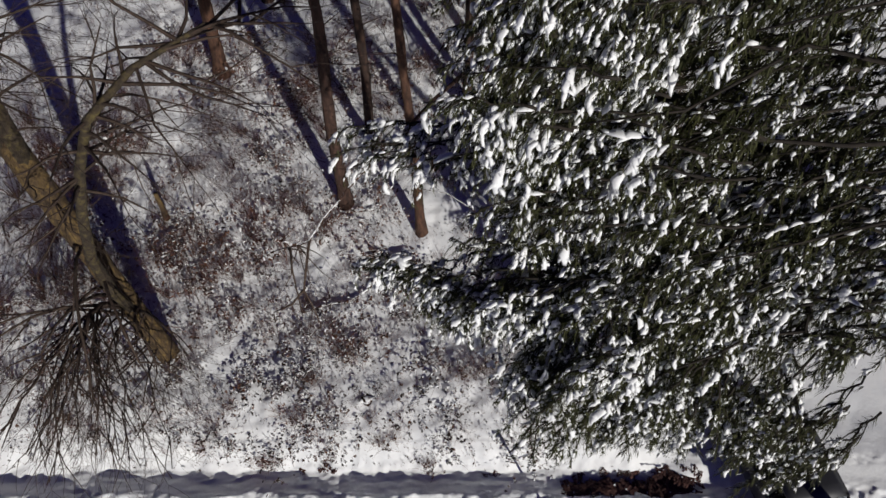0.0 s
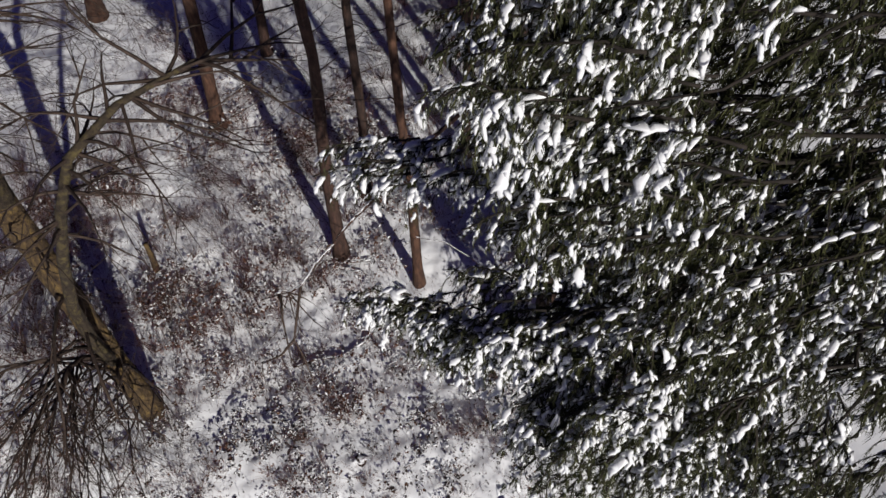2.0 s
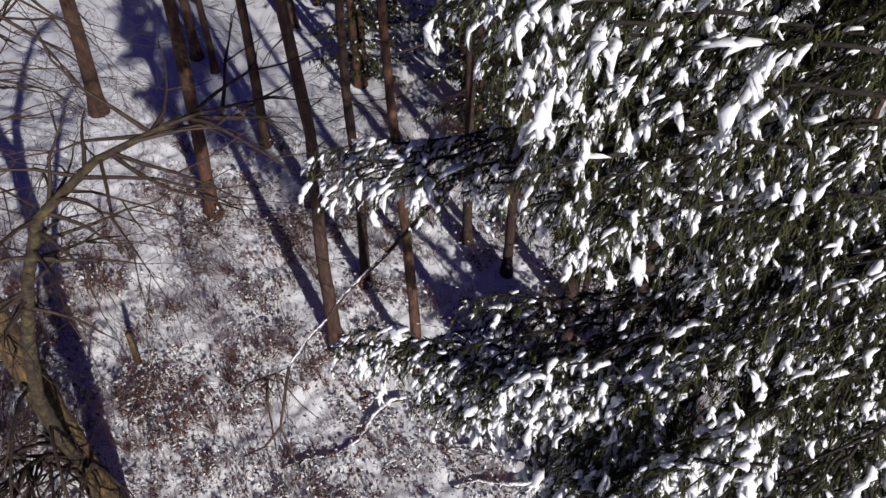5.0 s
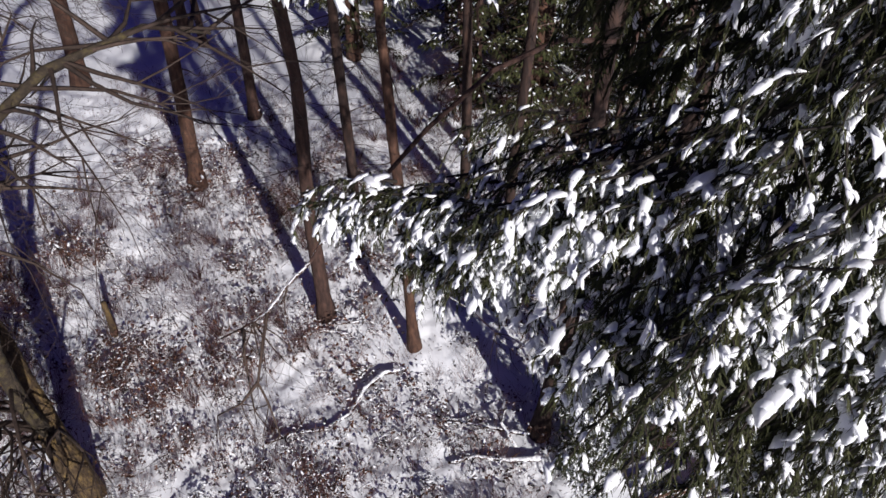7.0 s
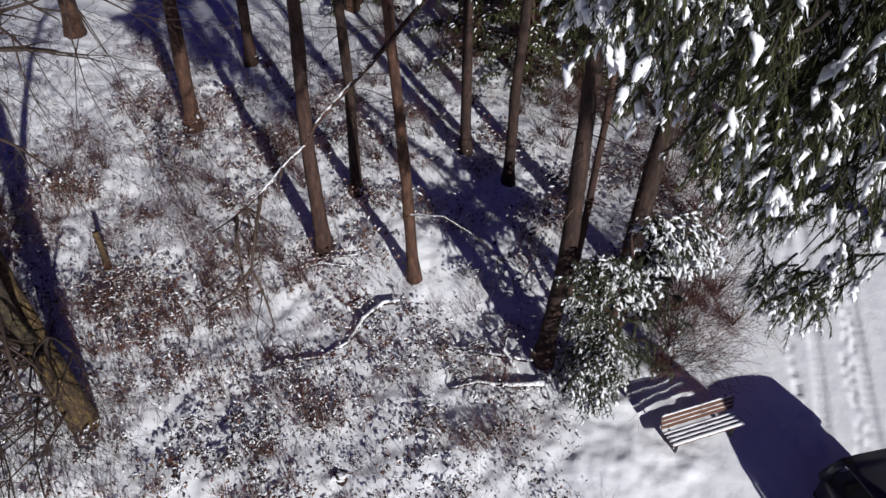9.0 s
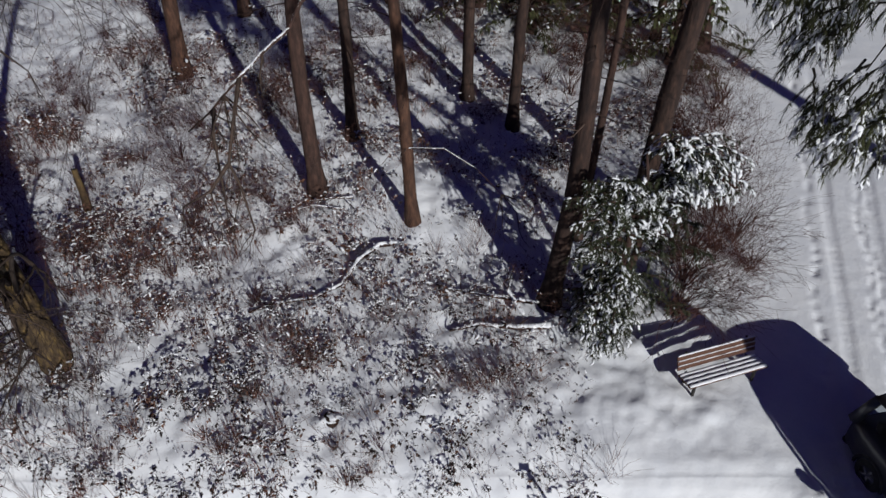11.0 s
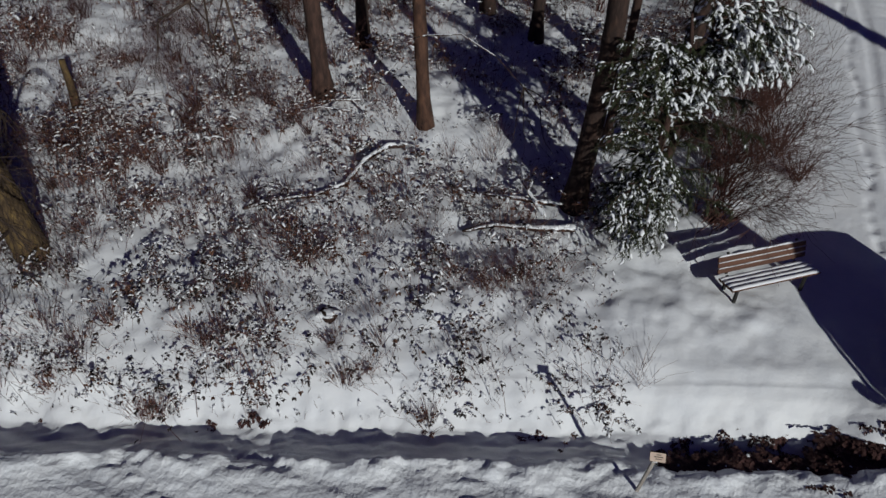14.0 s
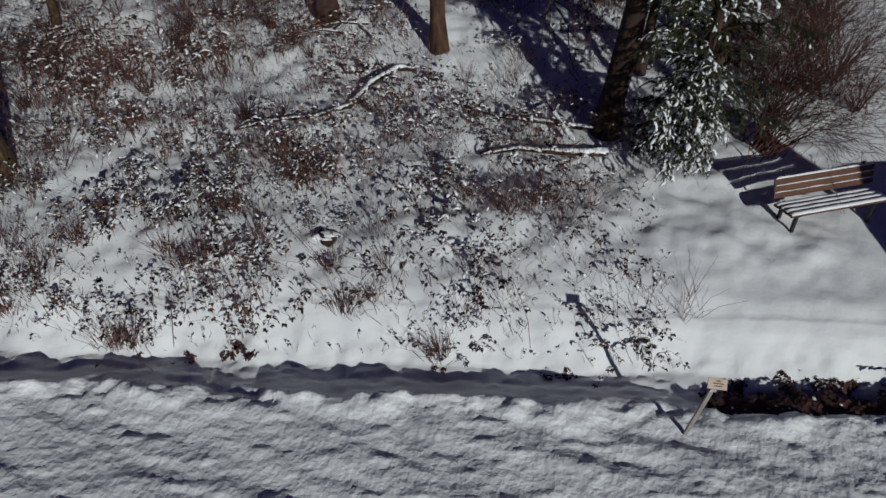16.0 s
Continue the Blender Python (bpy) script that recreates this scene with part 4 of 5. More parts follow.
# ---- bench ----
def bench():
    bx, by = 6.10, 10.06
    bz = ground_z(bx, by) - 0.04
    t = thing("bench", (bx, by, bz), "wooden park bench with brown slats and snow-covered seat", "bench", rz=18.0)
    s = -bz
    rng = random.Random(3)
    for i in range(4):
        a = Acc()
        y, z = -0.36 + i * 0.115, 0.365 + s - 0.012 * i
        a.box((2.0, 0.095, 0.035), at=(0, y, z))
        seat = a.make("seat_slat", M_BOARD, t, smooth=False, bevel=0.006)
        b = Acc()
        n = 40
        for k in range(n + 1):
            x = -0.985 + 1.97 * k / n
            h = 0.035 + 0.012 * noise.noise((x * 4, i * 3.1, 1)) if 0 < k < n else 0.004
            w = 0.044 + 0.006 * noise.noise((x * 5, i * 2.7, 5))
            for q in ((-w, 0.019), (-w * 0.8, 0.019 + h * 0.8), (0, 0.019 + h), (w * 0.8, 0.019 + h * 0.8), (w, 0.019)):
                b.v.append(Vector((x, y + q[0], z + q[1])))
        for k in range(n):
            for q in range(4):
                v = k * 5 + q
                b.f.append((v, v + 5, v + 6, v + 1))
        b.make("snow_cover", M_PAD, seat, "strip of snow on the slat")
    for i in range(3):
        a = Acc()
        m = pose(0, 0.10 + 0.04 * i, 0.46 + s + 0.112 * i, -18, 0, 0)
        a.box((2.0, 0.03, 0.095), m)
        back = a.make("back_slat", M_BOARD, t, smooth=False, bevel=0.005)
        b = Acc()
        n = 40
        for k in range(n + 1):
            x = -0.985 + 1.97 * k / n
            h = (0.03 if i == 2 else 0.012) + 0.01 * noise.noise((x * 4, 9.1 + i, 1)) if 0 < k < n else 0.003
            for q in ((-0.018, 0.05), (-0.014, 0.05 + h), (0.014, 0.05 + h), (0.018, 0.05)):
                b.v.append(m @ Vector((x, q[0], q[1])))
        for k in range(n):
            for q in range(3):
                v = k * 4 + q
                b.f.append((v, v + 4, v + 5, v + 1))
        b.make("snow_cover", M_PAD, back, "strip of snow along the slat")
    for x in (-0.78, 0.78):
        a = Acc()
        a.box((0.06, 0.05, 0.40 + s), at=(x, -0.30, (0.34 + s) / 2 - 0.03))
        a.make("front_leg", M_IRON, t, smooth=False, bevel=0.008)
        a = Acc()
        a.box((0.06, 0.05, 0.40 + s), at=(x, 0.05, (0.34 + s) / 2 - 0.03))
        a.make("rear_leg", M_IRON, t, smooth=False, bevel=0.008)
        a = Acc()
        a.box((0.05, 0.45, 0.045), at=(x, -0.15, 0.325 + s))
        a.make("seat_bearer", M_IRON, t, smooth=False, bevel=0.006)
        a = Acc()
        a.box((0.05, 0.035, 0.46), pose(x, 0.165, 0.575 + s, -14, 0, 0))
        a.make("back_support", M_IRON, t, smooth=False, bevel=0.006)


bench()


# ---- sign ----
def sign():
    bx, by = 3.03, 5.95
    bz = ground_z(bx, by) - 0.1
    t = thing("sign", (bx, by, bz), "small pale wooden information sign on a thin leaning post", "sign")
    t.matrix_basis = pose(bx, by, bz, 13, 0, -8)
    a = Acc()
    a.box((0.05, 0.042, 1.64), pose(0, -0.02, 0.82, 2, 0, 0))
    a.make("post", M_POST, t, smooth=False, bevel=0.006)
    m = pose(0.0, -0.09, 1.68, 36, 0, 0)
    a = Acc()
    a.box((0.22, 0.13, 0.022), m)
    p = a.make("panel", M_PANEL, t, "pale tan panel", smooth=False, bevel=0.004)
    k = Acc()
    for i, w in enumerate((0.06, 0.12, 0.09)):
        k.box((w, 0.01, 0.003), m, at=(0.01, 0.035 - i * 0.03, 0.0145))
    k.make("print", M_INK, p, "dark lines of small print", smooth=False)
    a = Acc()
    a.box((0.10, 0.012, 0.10), pose(0.0, -0.075, 1.5, 10, 0, 0))
    q = a.make("small_plate", M_IRON, t, "small dark plate with pale print", smooth=False)
    k = Acc()
    for i in range(3):
        k.box((0.07, 0.003, 0.012), pose(0.0, -0.075, 1.5, 10, 0, 0), at=(0, -0.0085, 0.03 - 0.03 * i))
    k.make("print", M_PAD, q, "pale lines of print", smooth=False)


sign()


# ---- parked van ----
def car():
    cx, cy = 9.65, 6.33
    cz = ground_z(cx, cy) - 0.03
    t = thing("van", (cx, cy, cz), "dark grey parked van with red tail lamps", "van", rz=-79.0)
    # stations along the body: x, half width, sill z, belt z
    st = [(-2.45, 0.80, 0.45, 1.00), (-2.38, 0.90, 0.32, 1.06), (-2.0, 0.94, 0.26, 1.08), (-1.0, 0.95, 0.25, 1.08), (0.2, 0.95, 0.25, 1.07), (1.1, 0.94, 0.25, 1.05),
          (1.6, 0.92, 0.26, 1.02), (2.0, 0.86, 0.28, 0.94), (2.3, 0.76, 0.33, 0.80), (2.45, 0.62, 0.40, 0.66)]
    a = Acc()
    for x, w, z0, z1 in st:
        for y, z in ((-w * 0.9, z0), (-w, z0 + 0.15), (-w, z1 - 0.2), (-w * 0.96, z1), (-w * 0.6, z1 + 0.02), (0, z1 + 0.03), (w * 0.6, z1 + 0.02), (w * 0.96, z1), (w, z1 - 0.2), (w, z0 + 0.15), (w * 0.9, z0)):
            a.v.append(Vector((x, y, z)))
    for i in range(len(st) - 1):
        for j in range(10):
            v = i * 11 + j
            a.f.append((v, v + 1, v + 12, v + 11))
        a.f.append((i * 11, i * 11 + 11, i * 11 + 21, i * 11 + 10))
    a.f.append(tuple(range(11)))
    a.f.append(tuple(range(len(a.v) - 1, len(a.v) - 12, -1)))
    a.make("body", M_PAINT, t)
    rear_b, rear_t, front_t, front_b = (-2.38, 1.06), (-2.22, 1.80), (0.75, 1.84), (1.62, 1.05)
    wb, wt = 0.90, 0.78

    def post(p, q, y0, y1, w=0.075):
        k = Acc()
        k.tube([(p[0], y0, p[1]), ((p[0] + q[0]) / 2, (y0 + y1) / 2 * 1.02, (p[1] + q[1]) / 2 + 0.01), (q[0], y1, q[1])], [w, w * 0.85, w * 0.8], 6)
        k.make("pillar", M_PAINT, t)

    def pane(name, x0, x1, s, x2=None, x3=None):
        k = Acc()
        k.add([(x0, s * wb, 1.08), (x1, s * wb, 1.08), (x1 if x2 is None else x2, s * wt, 1.78), (x0 if x3 is None else x3, s * wt, 1.78)], [(0, 1, 2, 3)])
        return k.make(name, M_GLASS, t, smooth=False)

    for s in (-1, 1):
        post(rear_b, rear_t, s * wb, s * wt, 0.13)
        post(front_b, front_t, s * wb, s * wt, 0.055)
        post((-1.05, 1.06), (-1.05, 1.82), s * wb, s * wt, 0.07)
        post((0.2, 1.06), (0.2, 1.84), s * wb, s * wt, 0.06)
        pane("rear_side_window", -2.2, -1.1, s)
        pane("middle_side_window", -1.0, 0.15, s)
        pane("front_side_window", 0.25, 1.5, s, 0.72, 0.25).visible_shadow = False
        k = Acc()
        k.add(ICO2[0], ICO2[1], pose(1.18, s * 1.10, 1.18) @ Matrix.Diagonal((0.09, 0.13, 0.13, 1)))
        k.make("wing_mirror", M_PLASTIC, t)
        k = Acc()
        k.add(ICO2[0], ICO2[1], pose(-2.40, s * 0.80, 1.12) @ Matrix.Diagonal((0.09, 0.12, 0.26, 1)))
        k.make("tail_lamp", M_RED, t)
        k = Acc()
        k.add(ICO2[0], ICO2[1], pose(2.28, s * 0.60, 0.72) @ Matrix.Diagonal((0.14, 0.16, 0.09, 1)))
        k.make("headlamp", M_CLEAR, t)
        for x in (-1.55, 1.5):
            k = Acc()
            n = 24
            prof = ((0.19, -0.11), (0.28, -0.12), (0.33, -0.09), (0.335, 0.0), (0.33, 0.09), (0.28, 0.12), (0.19, 0.11))
            for i in range(n):
                c, q = math.cos(6.2832 * i / n), math.sin(6.2832 * i / n)
                for r, y in prof:
                    k.v.append(Vector((x + r * c, s * 0.85 + y, 0.335 + r * q)))
            for i in range(n):
                for j in range(6):
                    v0, v1 = i * 7 + j, (i + 1) % n * 7 + j
                    k.f.append((v0, v0 + 1, v1 + 1, v1))
            w = new("wheel")
            w.parent = t
            k.make("tyre", M_TYRE, w)
            k = Acc()
            k.tube([(x, s * 0.76, 0.335), (x, s * 0.93, 0.335)], [0.2, 0.2], 20)
            for i in range(5):
                b = 6.2832 * i / 5
                k.tube([(x, s * 0.94, 0.335), (x + 0.19 * math.cos(b), s * 0.94, 0.335 + 0.19 * math.sin(b))], [0.03, 0.022], 5)
            k.make("rim", M_RIM, w)
            k = Acc()
            arch = [(x + 0.39 * math.cos(u), s * 0.945, 0.335 + 0.39 * math.sin(u)) for u in np.linspace(-0.1, math.pi + 0.1, 15)]
            k.tube(arch, [0.035] * 15, 5)
            k.make("wheel_arch", M_PLASTIC, t)
    k = Acc()
    n = 8
    for i in range(n + 1):
        x = rear_t[0] - 0.06 + (front_t[0] - rear_t[0] + 0.12) * i / n
        for j in range(9):
            y = -0.82 + 1.64 * j / 8
            k.v.append(Vector((x, y, 1.90 - 0.07 * (y / 0.82) ** 4 - 0.05 * ((i - 4) / 4) ** 2)))
    for i in range(n):
        for j in range(8):
            v = i * 9 + j
            k.f.append((v, v + 1, v + 10, v + 9))
    roof = k.make("roof", M_PAINT, t)
    solid = roof.modifiers.new("thickness", "SOLIDIFY")
    solid.thickness = 0.05
    for nm, p, q in (("rear_window", rear_b, rear_t), ("windscreen", front_b, front_t)):
        k = Acc()
        k.add([(p[0], -wb + 0.06, p[1] + 0.01), (p[0], wb - 0.06, p[1] + 0.01), (q[0], wt - 0.04, q[1] - 0.01), (q[0], -wt + 0.04, q[1] - 0.01)], [(0, 1, 2, 3)])
        k.make(nm, M_GLASS, t, smooth=False)
    for nm, x in (("front_bumper", 2.36), ("rear_bumper", -2.42)):
        k = Acc()
        k.tube([(x * 0.95, -0.88, 0.45), (x, -0.6, 0.45), (x * 1.02, 0, 0.45), (x, 0.6, 0.45), (x * 0.95, 0.88, 0.45)], [0.10] * 5, 8)
        k.make(nm, M_PLASTIC, t)
    for x in (-1.6, -0.5, 0.6):
        for y in (-0.42, 0.42):
            k = Acc()
            k.box((0.12, 0.5, 0.65), pose(x - 0.35, y, 0.98, 0, -12, 0))
            k.box((0.50, 0.5, 0.14), at=(x, y, 0.65))
            k.make("van_seat", M_PLASTIC, t, smooth=False, bevel=0.03)


car()


# ---- brambles and other undergrowth ----
def leaf(acc, p, d, rng, size):
    """A folded leaf of four corners."""
    up = Vector((0, 0, 1))
    s = d.cross(up)
    s = (s.normalized() if s.length > 1e-4 else Vector((1, 0, 0))) * size * 0.38
    f = Vector((0, 0, rng.uniform(0.1, 0.4) * size))
    k = len(acc.v)
    m = p + d * size * 0.5 - f * 0.3
    acc.v.extend((p, m + s + f, p + d * size - f, m - s + f))
    acc.f.append((k, k + 1, k + 2))
    acc.f.append((k, k + 2, k + 3))


def bramble(seed, stems, span, height, leafy, snow, name="bramble", dead=0.3, label="tangled bramble with dark leaves and snow on its stems"):
    rng = random.Random(seed)
    t = thing(name, (0, 0, 0), label, "bramble", "brambles on the bank")
    w, lf, dl, sn = Acc(), Acc(), Acc(), Acc()
    for i in range(stems):
        az = rng.uniform(0, 6.2832)
        p = Vector((rng.gauss(0, span * 0.35), rng.gauss(0, span * 0.35), -0.06))
        ln = span * rng.uniform(0.5, 1.2)
        h = height * rng.uniform(0.5, 1.15)
        pts = [p]
        n = 5
        for k in range(1, n + 1):
            u = k / n
            pts.append(p + Vector((math.cos(az) * ln * u * (0.35 + 0.65 * u), math.sin(az) * ln * u * (0.35 + 0.65 * u), h * math.sin(min(u * 2.3, 2.5)))) + Vector((rng.gauss(0, 0.025), rng.gauss(0, 0.025), rng.gauss(0, 0.02))))
        w.tube(pts, [0.006, 0.006, 0.005, 0.004, 0.003, 0.002], 3, cap=False)
        for k in range(leafy):
            u = rng.uniform(0.2, 1.0) * (n - 0.001)
            j = int(u)
            q = pts[j].lerp(pts[j + 1], u - j)
            a = rng.uniform(0, 6.2832)
            stalk = Vector((math.cos(a), math.sin(a), rng.uniform(-0.2, 0.5))).normalized()
            e = q + stalk * rng.uniform(0.02, 0.07)
            into = dl if rng.random() < dead else lf
            for b in (-1.0, 0.0, 1.0):
                dd = Vector((math.cos(a + b), math.sin(a + b), rng.uniform(-0.5, 0.1))).normalized()
                leaf(into, e, dd, rng, rng.uniform(0.045, 0.088))
            if rng.random() < snow:
                pad_at(sn, e + Vector((0, 0, 0.012)), stalk, rng, rng.uniform(0.024, 0.06), ICO1)
    tagged(w.make("cane_tangle", M_STEM, t), kind="stuff")
    if lf.v:
        tagged(lf.make("leaves", M_LEAF, t, smooth=False), kind="stuff")
    if dl.v:
        tagged(dl.make("dead_leaves", M_DEAD, t, smooth=False), kind="stuff")
    if sn.v:
        tagged(sn.make("snow_load", M_PAD, t), kind="stuff")
    return t


def place(ob, x, y, rng, s=1.0, sink=0.0):
    m = pose(x, y, ground_z(x, y) - sink, rng.uniform(-6, 6), rng.uniform(-6, 6), rng.uniform(0, 360))
    return m @ Matrix.Diagonal((s, s, s * rng.uniform(0.8, 1.2), 1))


def settle(ob, m):
    """A copy of ob at m with m's own scale."""
    c = copy_thing(ob, Matrix.Identity(4))
    c.matrix_basis = m
    return c


KINDS = [
         bramble(401, 10, 0.75, 0.42, 4, 0.6), bramble(402, 8, 0.9, 0.34, 5, 0.5), bramble(403, 14, 0.65, 0.55, 4, 0.6), bramble(404, 6, 0.6, 0.30, 5, 0.5),
         bramble(405, 22, 0.8, 0.60, 2, 0.5, dead=0.7, label="brown dead bramble thicket with few withered leaves"), bramble(406, 28, 0.7, 0.7, 1, 0.6, dead=0.7, label="brown dead bramble thicket with few withered leaves"),
         bramble(407, 7, 1.15, 0.85, 6, 0.2, dead=0.1, label="tall arching bramble rods with dark leaves"), bramble(408, 12, 0.5, 0.8, 3, 0.2, dead=0.3, label="upright reddish bramble rods with a few dark leaves"),
         bramble(409, 15, 0.75, 0.8, 4, 0.6, dead=0.1, label="dense dark-leaved bramble mound with snow caught in it")]


def thick(x, y):
    """How overgrown the wood's floor is there."""
    d = 0.5 + 0.9 * noise.noise((x * 0.42, y * 0.42, 40.0)) + 0.35 * noise.noise((x * 1.1, y * 1.1, 44.0))
    d *= smooth01(7.05, 7.6, y) * (1 - smooth01(2.2, 4.6, x - 0.25 * max(y - 12, 0)))
    d += 0.2 * smooth01(9.3, 10.8, y) * (1 - smooth01(1.5, 3.0, x)) * (1 - smooth01(-1.0, 1.0, x + (y - 12) * 0.2) * smooth01(12, 14, y))
    d -= 0.55 * math.exp(-((x + 0.2) / 1.6) ** 2 - ((y - 15.2) / 1.6) ** 2)
    return min(max(d, 0.0), 1.0)


rng = random.Random(77)
made = 0
while made < 168:
    x, y = rng.uniform(-14.5, 6.0), 7.25 + 17.0 * rng.random() ** 1.5
    if rng.random() > thick(x, y) or (x + 8.6) ** 2 + (y - 10.4) ** 2 < 0.4:
        continue
    k = rng.choice((0, 1, 2, 3, 6, 6, 7)) if y < 10.3 else rng.choice((0, 2, 4, 5, 4, 5, 4))
    m = place(KINDS[k], x, y, rng, rng.uniform(0.65, 1.25) if y > 9 else rng.uniform(0.5, 1.0), 0.03)
    if made < len(KINDS):
        KINDS[made].matrix_basis = m
    else:
        settle(KINDS[k], m)
    made += 1


for x, y, s in ((-0.6, 11.7, 1.2), (0.3, 11.6, 1.0), (-1.4, 11.6, 1.3), (0.9, 12.3, 1.0), (-3.9, 11.5, 1.3), (-4.4, 10.9, 1.1), (-2.7, 10.4, 1.1), (-3.3, 10.0, 0.9), (-4.2, 9.8, 1.3), (-4.7, 9.5, 1.1), (-5.1, 9.1, 1.2),
                (-5.9, 10.1, 1.3), (-7.0, 11.2, 1.1), (-5.9, 13.0, 1.2), (-2.0, 9.1, 0.9), (-2.6, 9.2, 0.8), (0.5, 9.9, 0.8), (1.3, 9.8, 0.8), (-0.3, 10.6, 0.9)):
    settle(KINDS[8], place(None, x, y, rng, 0.62 * s, 0.03))
for x, y, s in ((-6.4, 8.0, 0.8), (-5.0, 7.5, 0.7), (-2.8, 7.9, 0.9), (-1.3, 8.1, 0.9), (1.8, 9.0, 0.7), (2.4, 8.3, 0.7), (-4.0, 8.3, 0.8), (-3.2, 8.5, 0.8), (0.4, 8.4, 0.7)):
    settle(KINDS[rng.choice((6, 6, 1))], place(None, x, y, rng, s, 0.03))


def tuft(seed):
    """A fan of dead reddish stalks and grass."""
    rng = random.Random(seed)
    t = thing("grass_tuft", (0, 0, 0), "tuft of dead reddish-brown stalks standing in snow", "grass tuft", "dead tufts on the bank")
    a, l = Acc(), Acc()
    for i in range(64):
        dx, dy = rng.gauss(0, 0.13), rng.gauss(0, 0.1)
        p = Vector((dx, dy, -0.04))
        h = rng.uniform(0.2, 0.62)
        lean = Vector((dx * 2.0 + rng.gauss(0, 0.16), dy * 2.0 + rng.gauss(0, 0.16), 1.0))
        q = p + lean * h
        a.tube([p, p + lean * h * 0.5, q + Vector((dx, dy, -0.08)) * h], [0.005, 0.004, 0.0018], 3, cap=False)
        if i % 3 == 0:
            leaf(l, q.lerp(p, rng.random() * 0.5), Vector((rng.gauss(0, 1), rng.gauss(0, 1), rng.gauss(-0.3, 0.3))).normalized(), rng, rng.uniform(0.03, 0.08))
    tagged(a.make("stalk_fan", M_STEM, t), kind="stuff")
    tagged(l.make("withered_leaves", M_DEAD, t, smooth=False), kind="stuff")
    return t


TUFTS = [tuft(701), tuft(702)]
TUFT_AT = ((-5.4, 7.25), (-5.15, 7.3), (-1.9, 7.75), (-1.5, 7.9), (-4.5, 8.3), (-4.3, 8.5), (-7.4, 13.4), (1.0, 9.7), (0.6, 9.6), (1.4, 9.9), (-0.35, 7.25), (-3.4, 8.75), (-4.9, 8.6), (-3.0, 10.2), (-4.0, 9.5), (-2.2, 8.4), (-6.4, 8.7), (0.0, 10.0), (-7.2, 7.6), (-3.6, 11.2))
for i, (x, y) in enumerate(TUFT_AT):
    m = place(None, x, y, rng, rng.uniform(0.75, 1.15), 0.0)
    if i < 2:
        TUFTS[i].matrix_basis = m
    else:
        settle(TUFTS[i % 2], m)


def stalks():
    """Dead stalks, grasses and thin suckers all over the wood's floor."""
    rng = random.Random(88)
    a, l, sn = Acc(), Acc(), Acc()
    n = 0
    tufts = []
    while len(tufts) < 110:
        x, y = rng.uniform(-13, 3.5), 7.3 + 12 * rng.random() ** 1.4
        if rng.random() < 0.1 + thick(x, y):
            tufts.append((x, y))
    while n < 17000:
        x, y = rng.uniform(-18, 7.5), 7.2 + 22 * rng.random() ** 1.35
        if n % 5 == 0:
            x, y = rng.choice(tufts)
            dx, dy = rng.gauss(0, 0.13), rng.gauss(0, 0.13)
            p = Vector((x + dx, y + dy, ground_z(x + dx, y + dy) - 0.02))
            h = rng.uniform(0.18, 0.62)
            lean = Vector((dx * 2.2 + rng.gauss(0, 0.12), dy * 2.2 + rng.gauss(0, 0.12), 1.0))
            a.tube([p, p + lean * h * 0.5, p + lean * h + Vector((dx, dy, -0.1)) * h], [0.004, 0.003, 0.0015], 3, cap=False)
            n += 1
            continue
        t = thick(x, y)
        if rng.random() > 0.12 + t or x > path_x(y) - 2.6:
            continue
        if x > 3.2 and y < 11 and rng.random() < 0.9:
            continue
        z = ground_z(x, y)
        h = rng.uniform(0.06, 0.22) + rng.uniform(0, 0.75) * t ** 1.5 * rng.random()
        lean = Vector((rng.gauss(0, 0.4), rng.gauss(0, 0.4), 1.0))
        p = Vector((x, y, z - 0.02))
        mid = p + lean * h * 0.55
        tip = p + lean * h + Vector((rng.gauss(0, 0.3), rng.gauss(0, 0.3), 0)) * h
        r = 0.0028 + 0.004 * h
        a.tube([p, mid, tip], [r, r * 0.8, r * 0.4], 3, cap=False)
        if rng.random() < 0.45:
            for k in range(rng.randrange(1, 4)):
                d = Vector((rng.gauss(0, 1), rng.gauss(0, 1), rng.gauss(0, 0.4))).normalized()
                leaf(l, mid.lerp(tip, rng.random()), d, rng, rng.uniform(0.03, 0.07))
        if rng.random() < 0.3:
            pad_at(sn, mid.lerp(tip, rng.random()), lean.normalized(), rng, rng.uniform(0.02, 0.045), ICO1)
        n += 1
    s = a.make("dead_stalks", M_STEM)
    tagged(s, "thin brown dead stalks rising out of the snow", "stalks", kind="stuff")
    tagged(l.make("withered_leaves", M_LEAF, smooth=False), "small dark withered leaves on stalks and snow", "leaves", kind="stuff")
    tagged(sn.make("snow_crumbs", M_PAD), "small lumps of snow caught on the stalks", "snow", kind="stuff")


stalks()


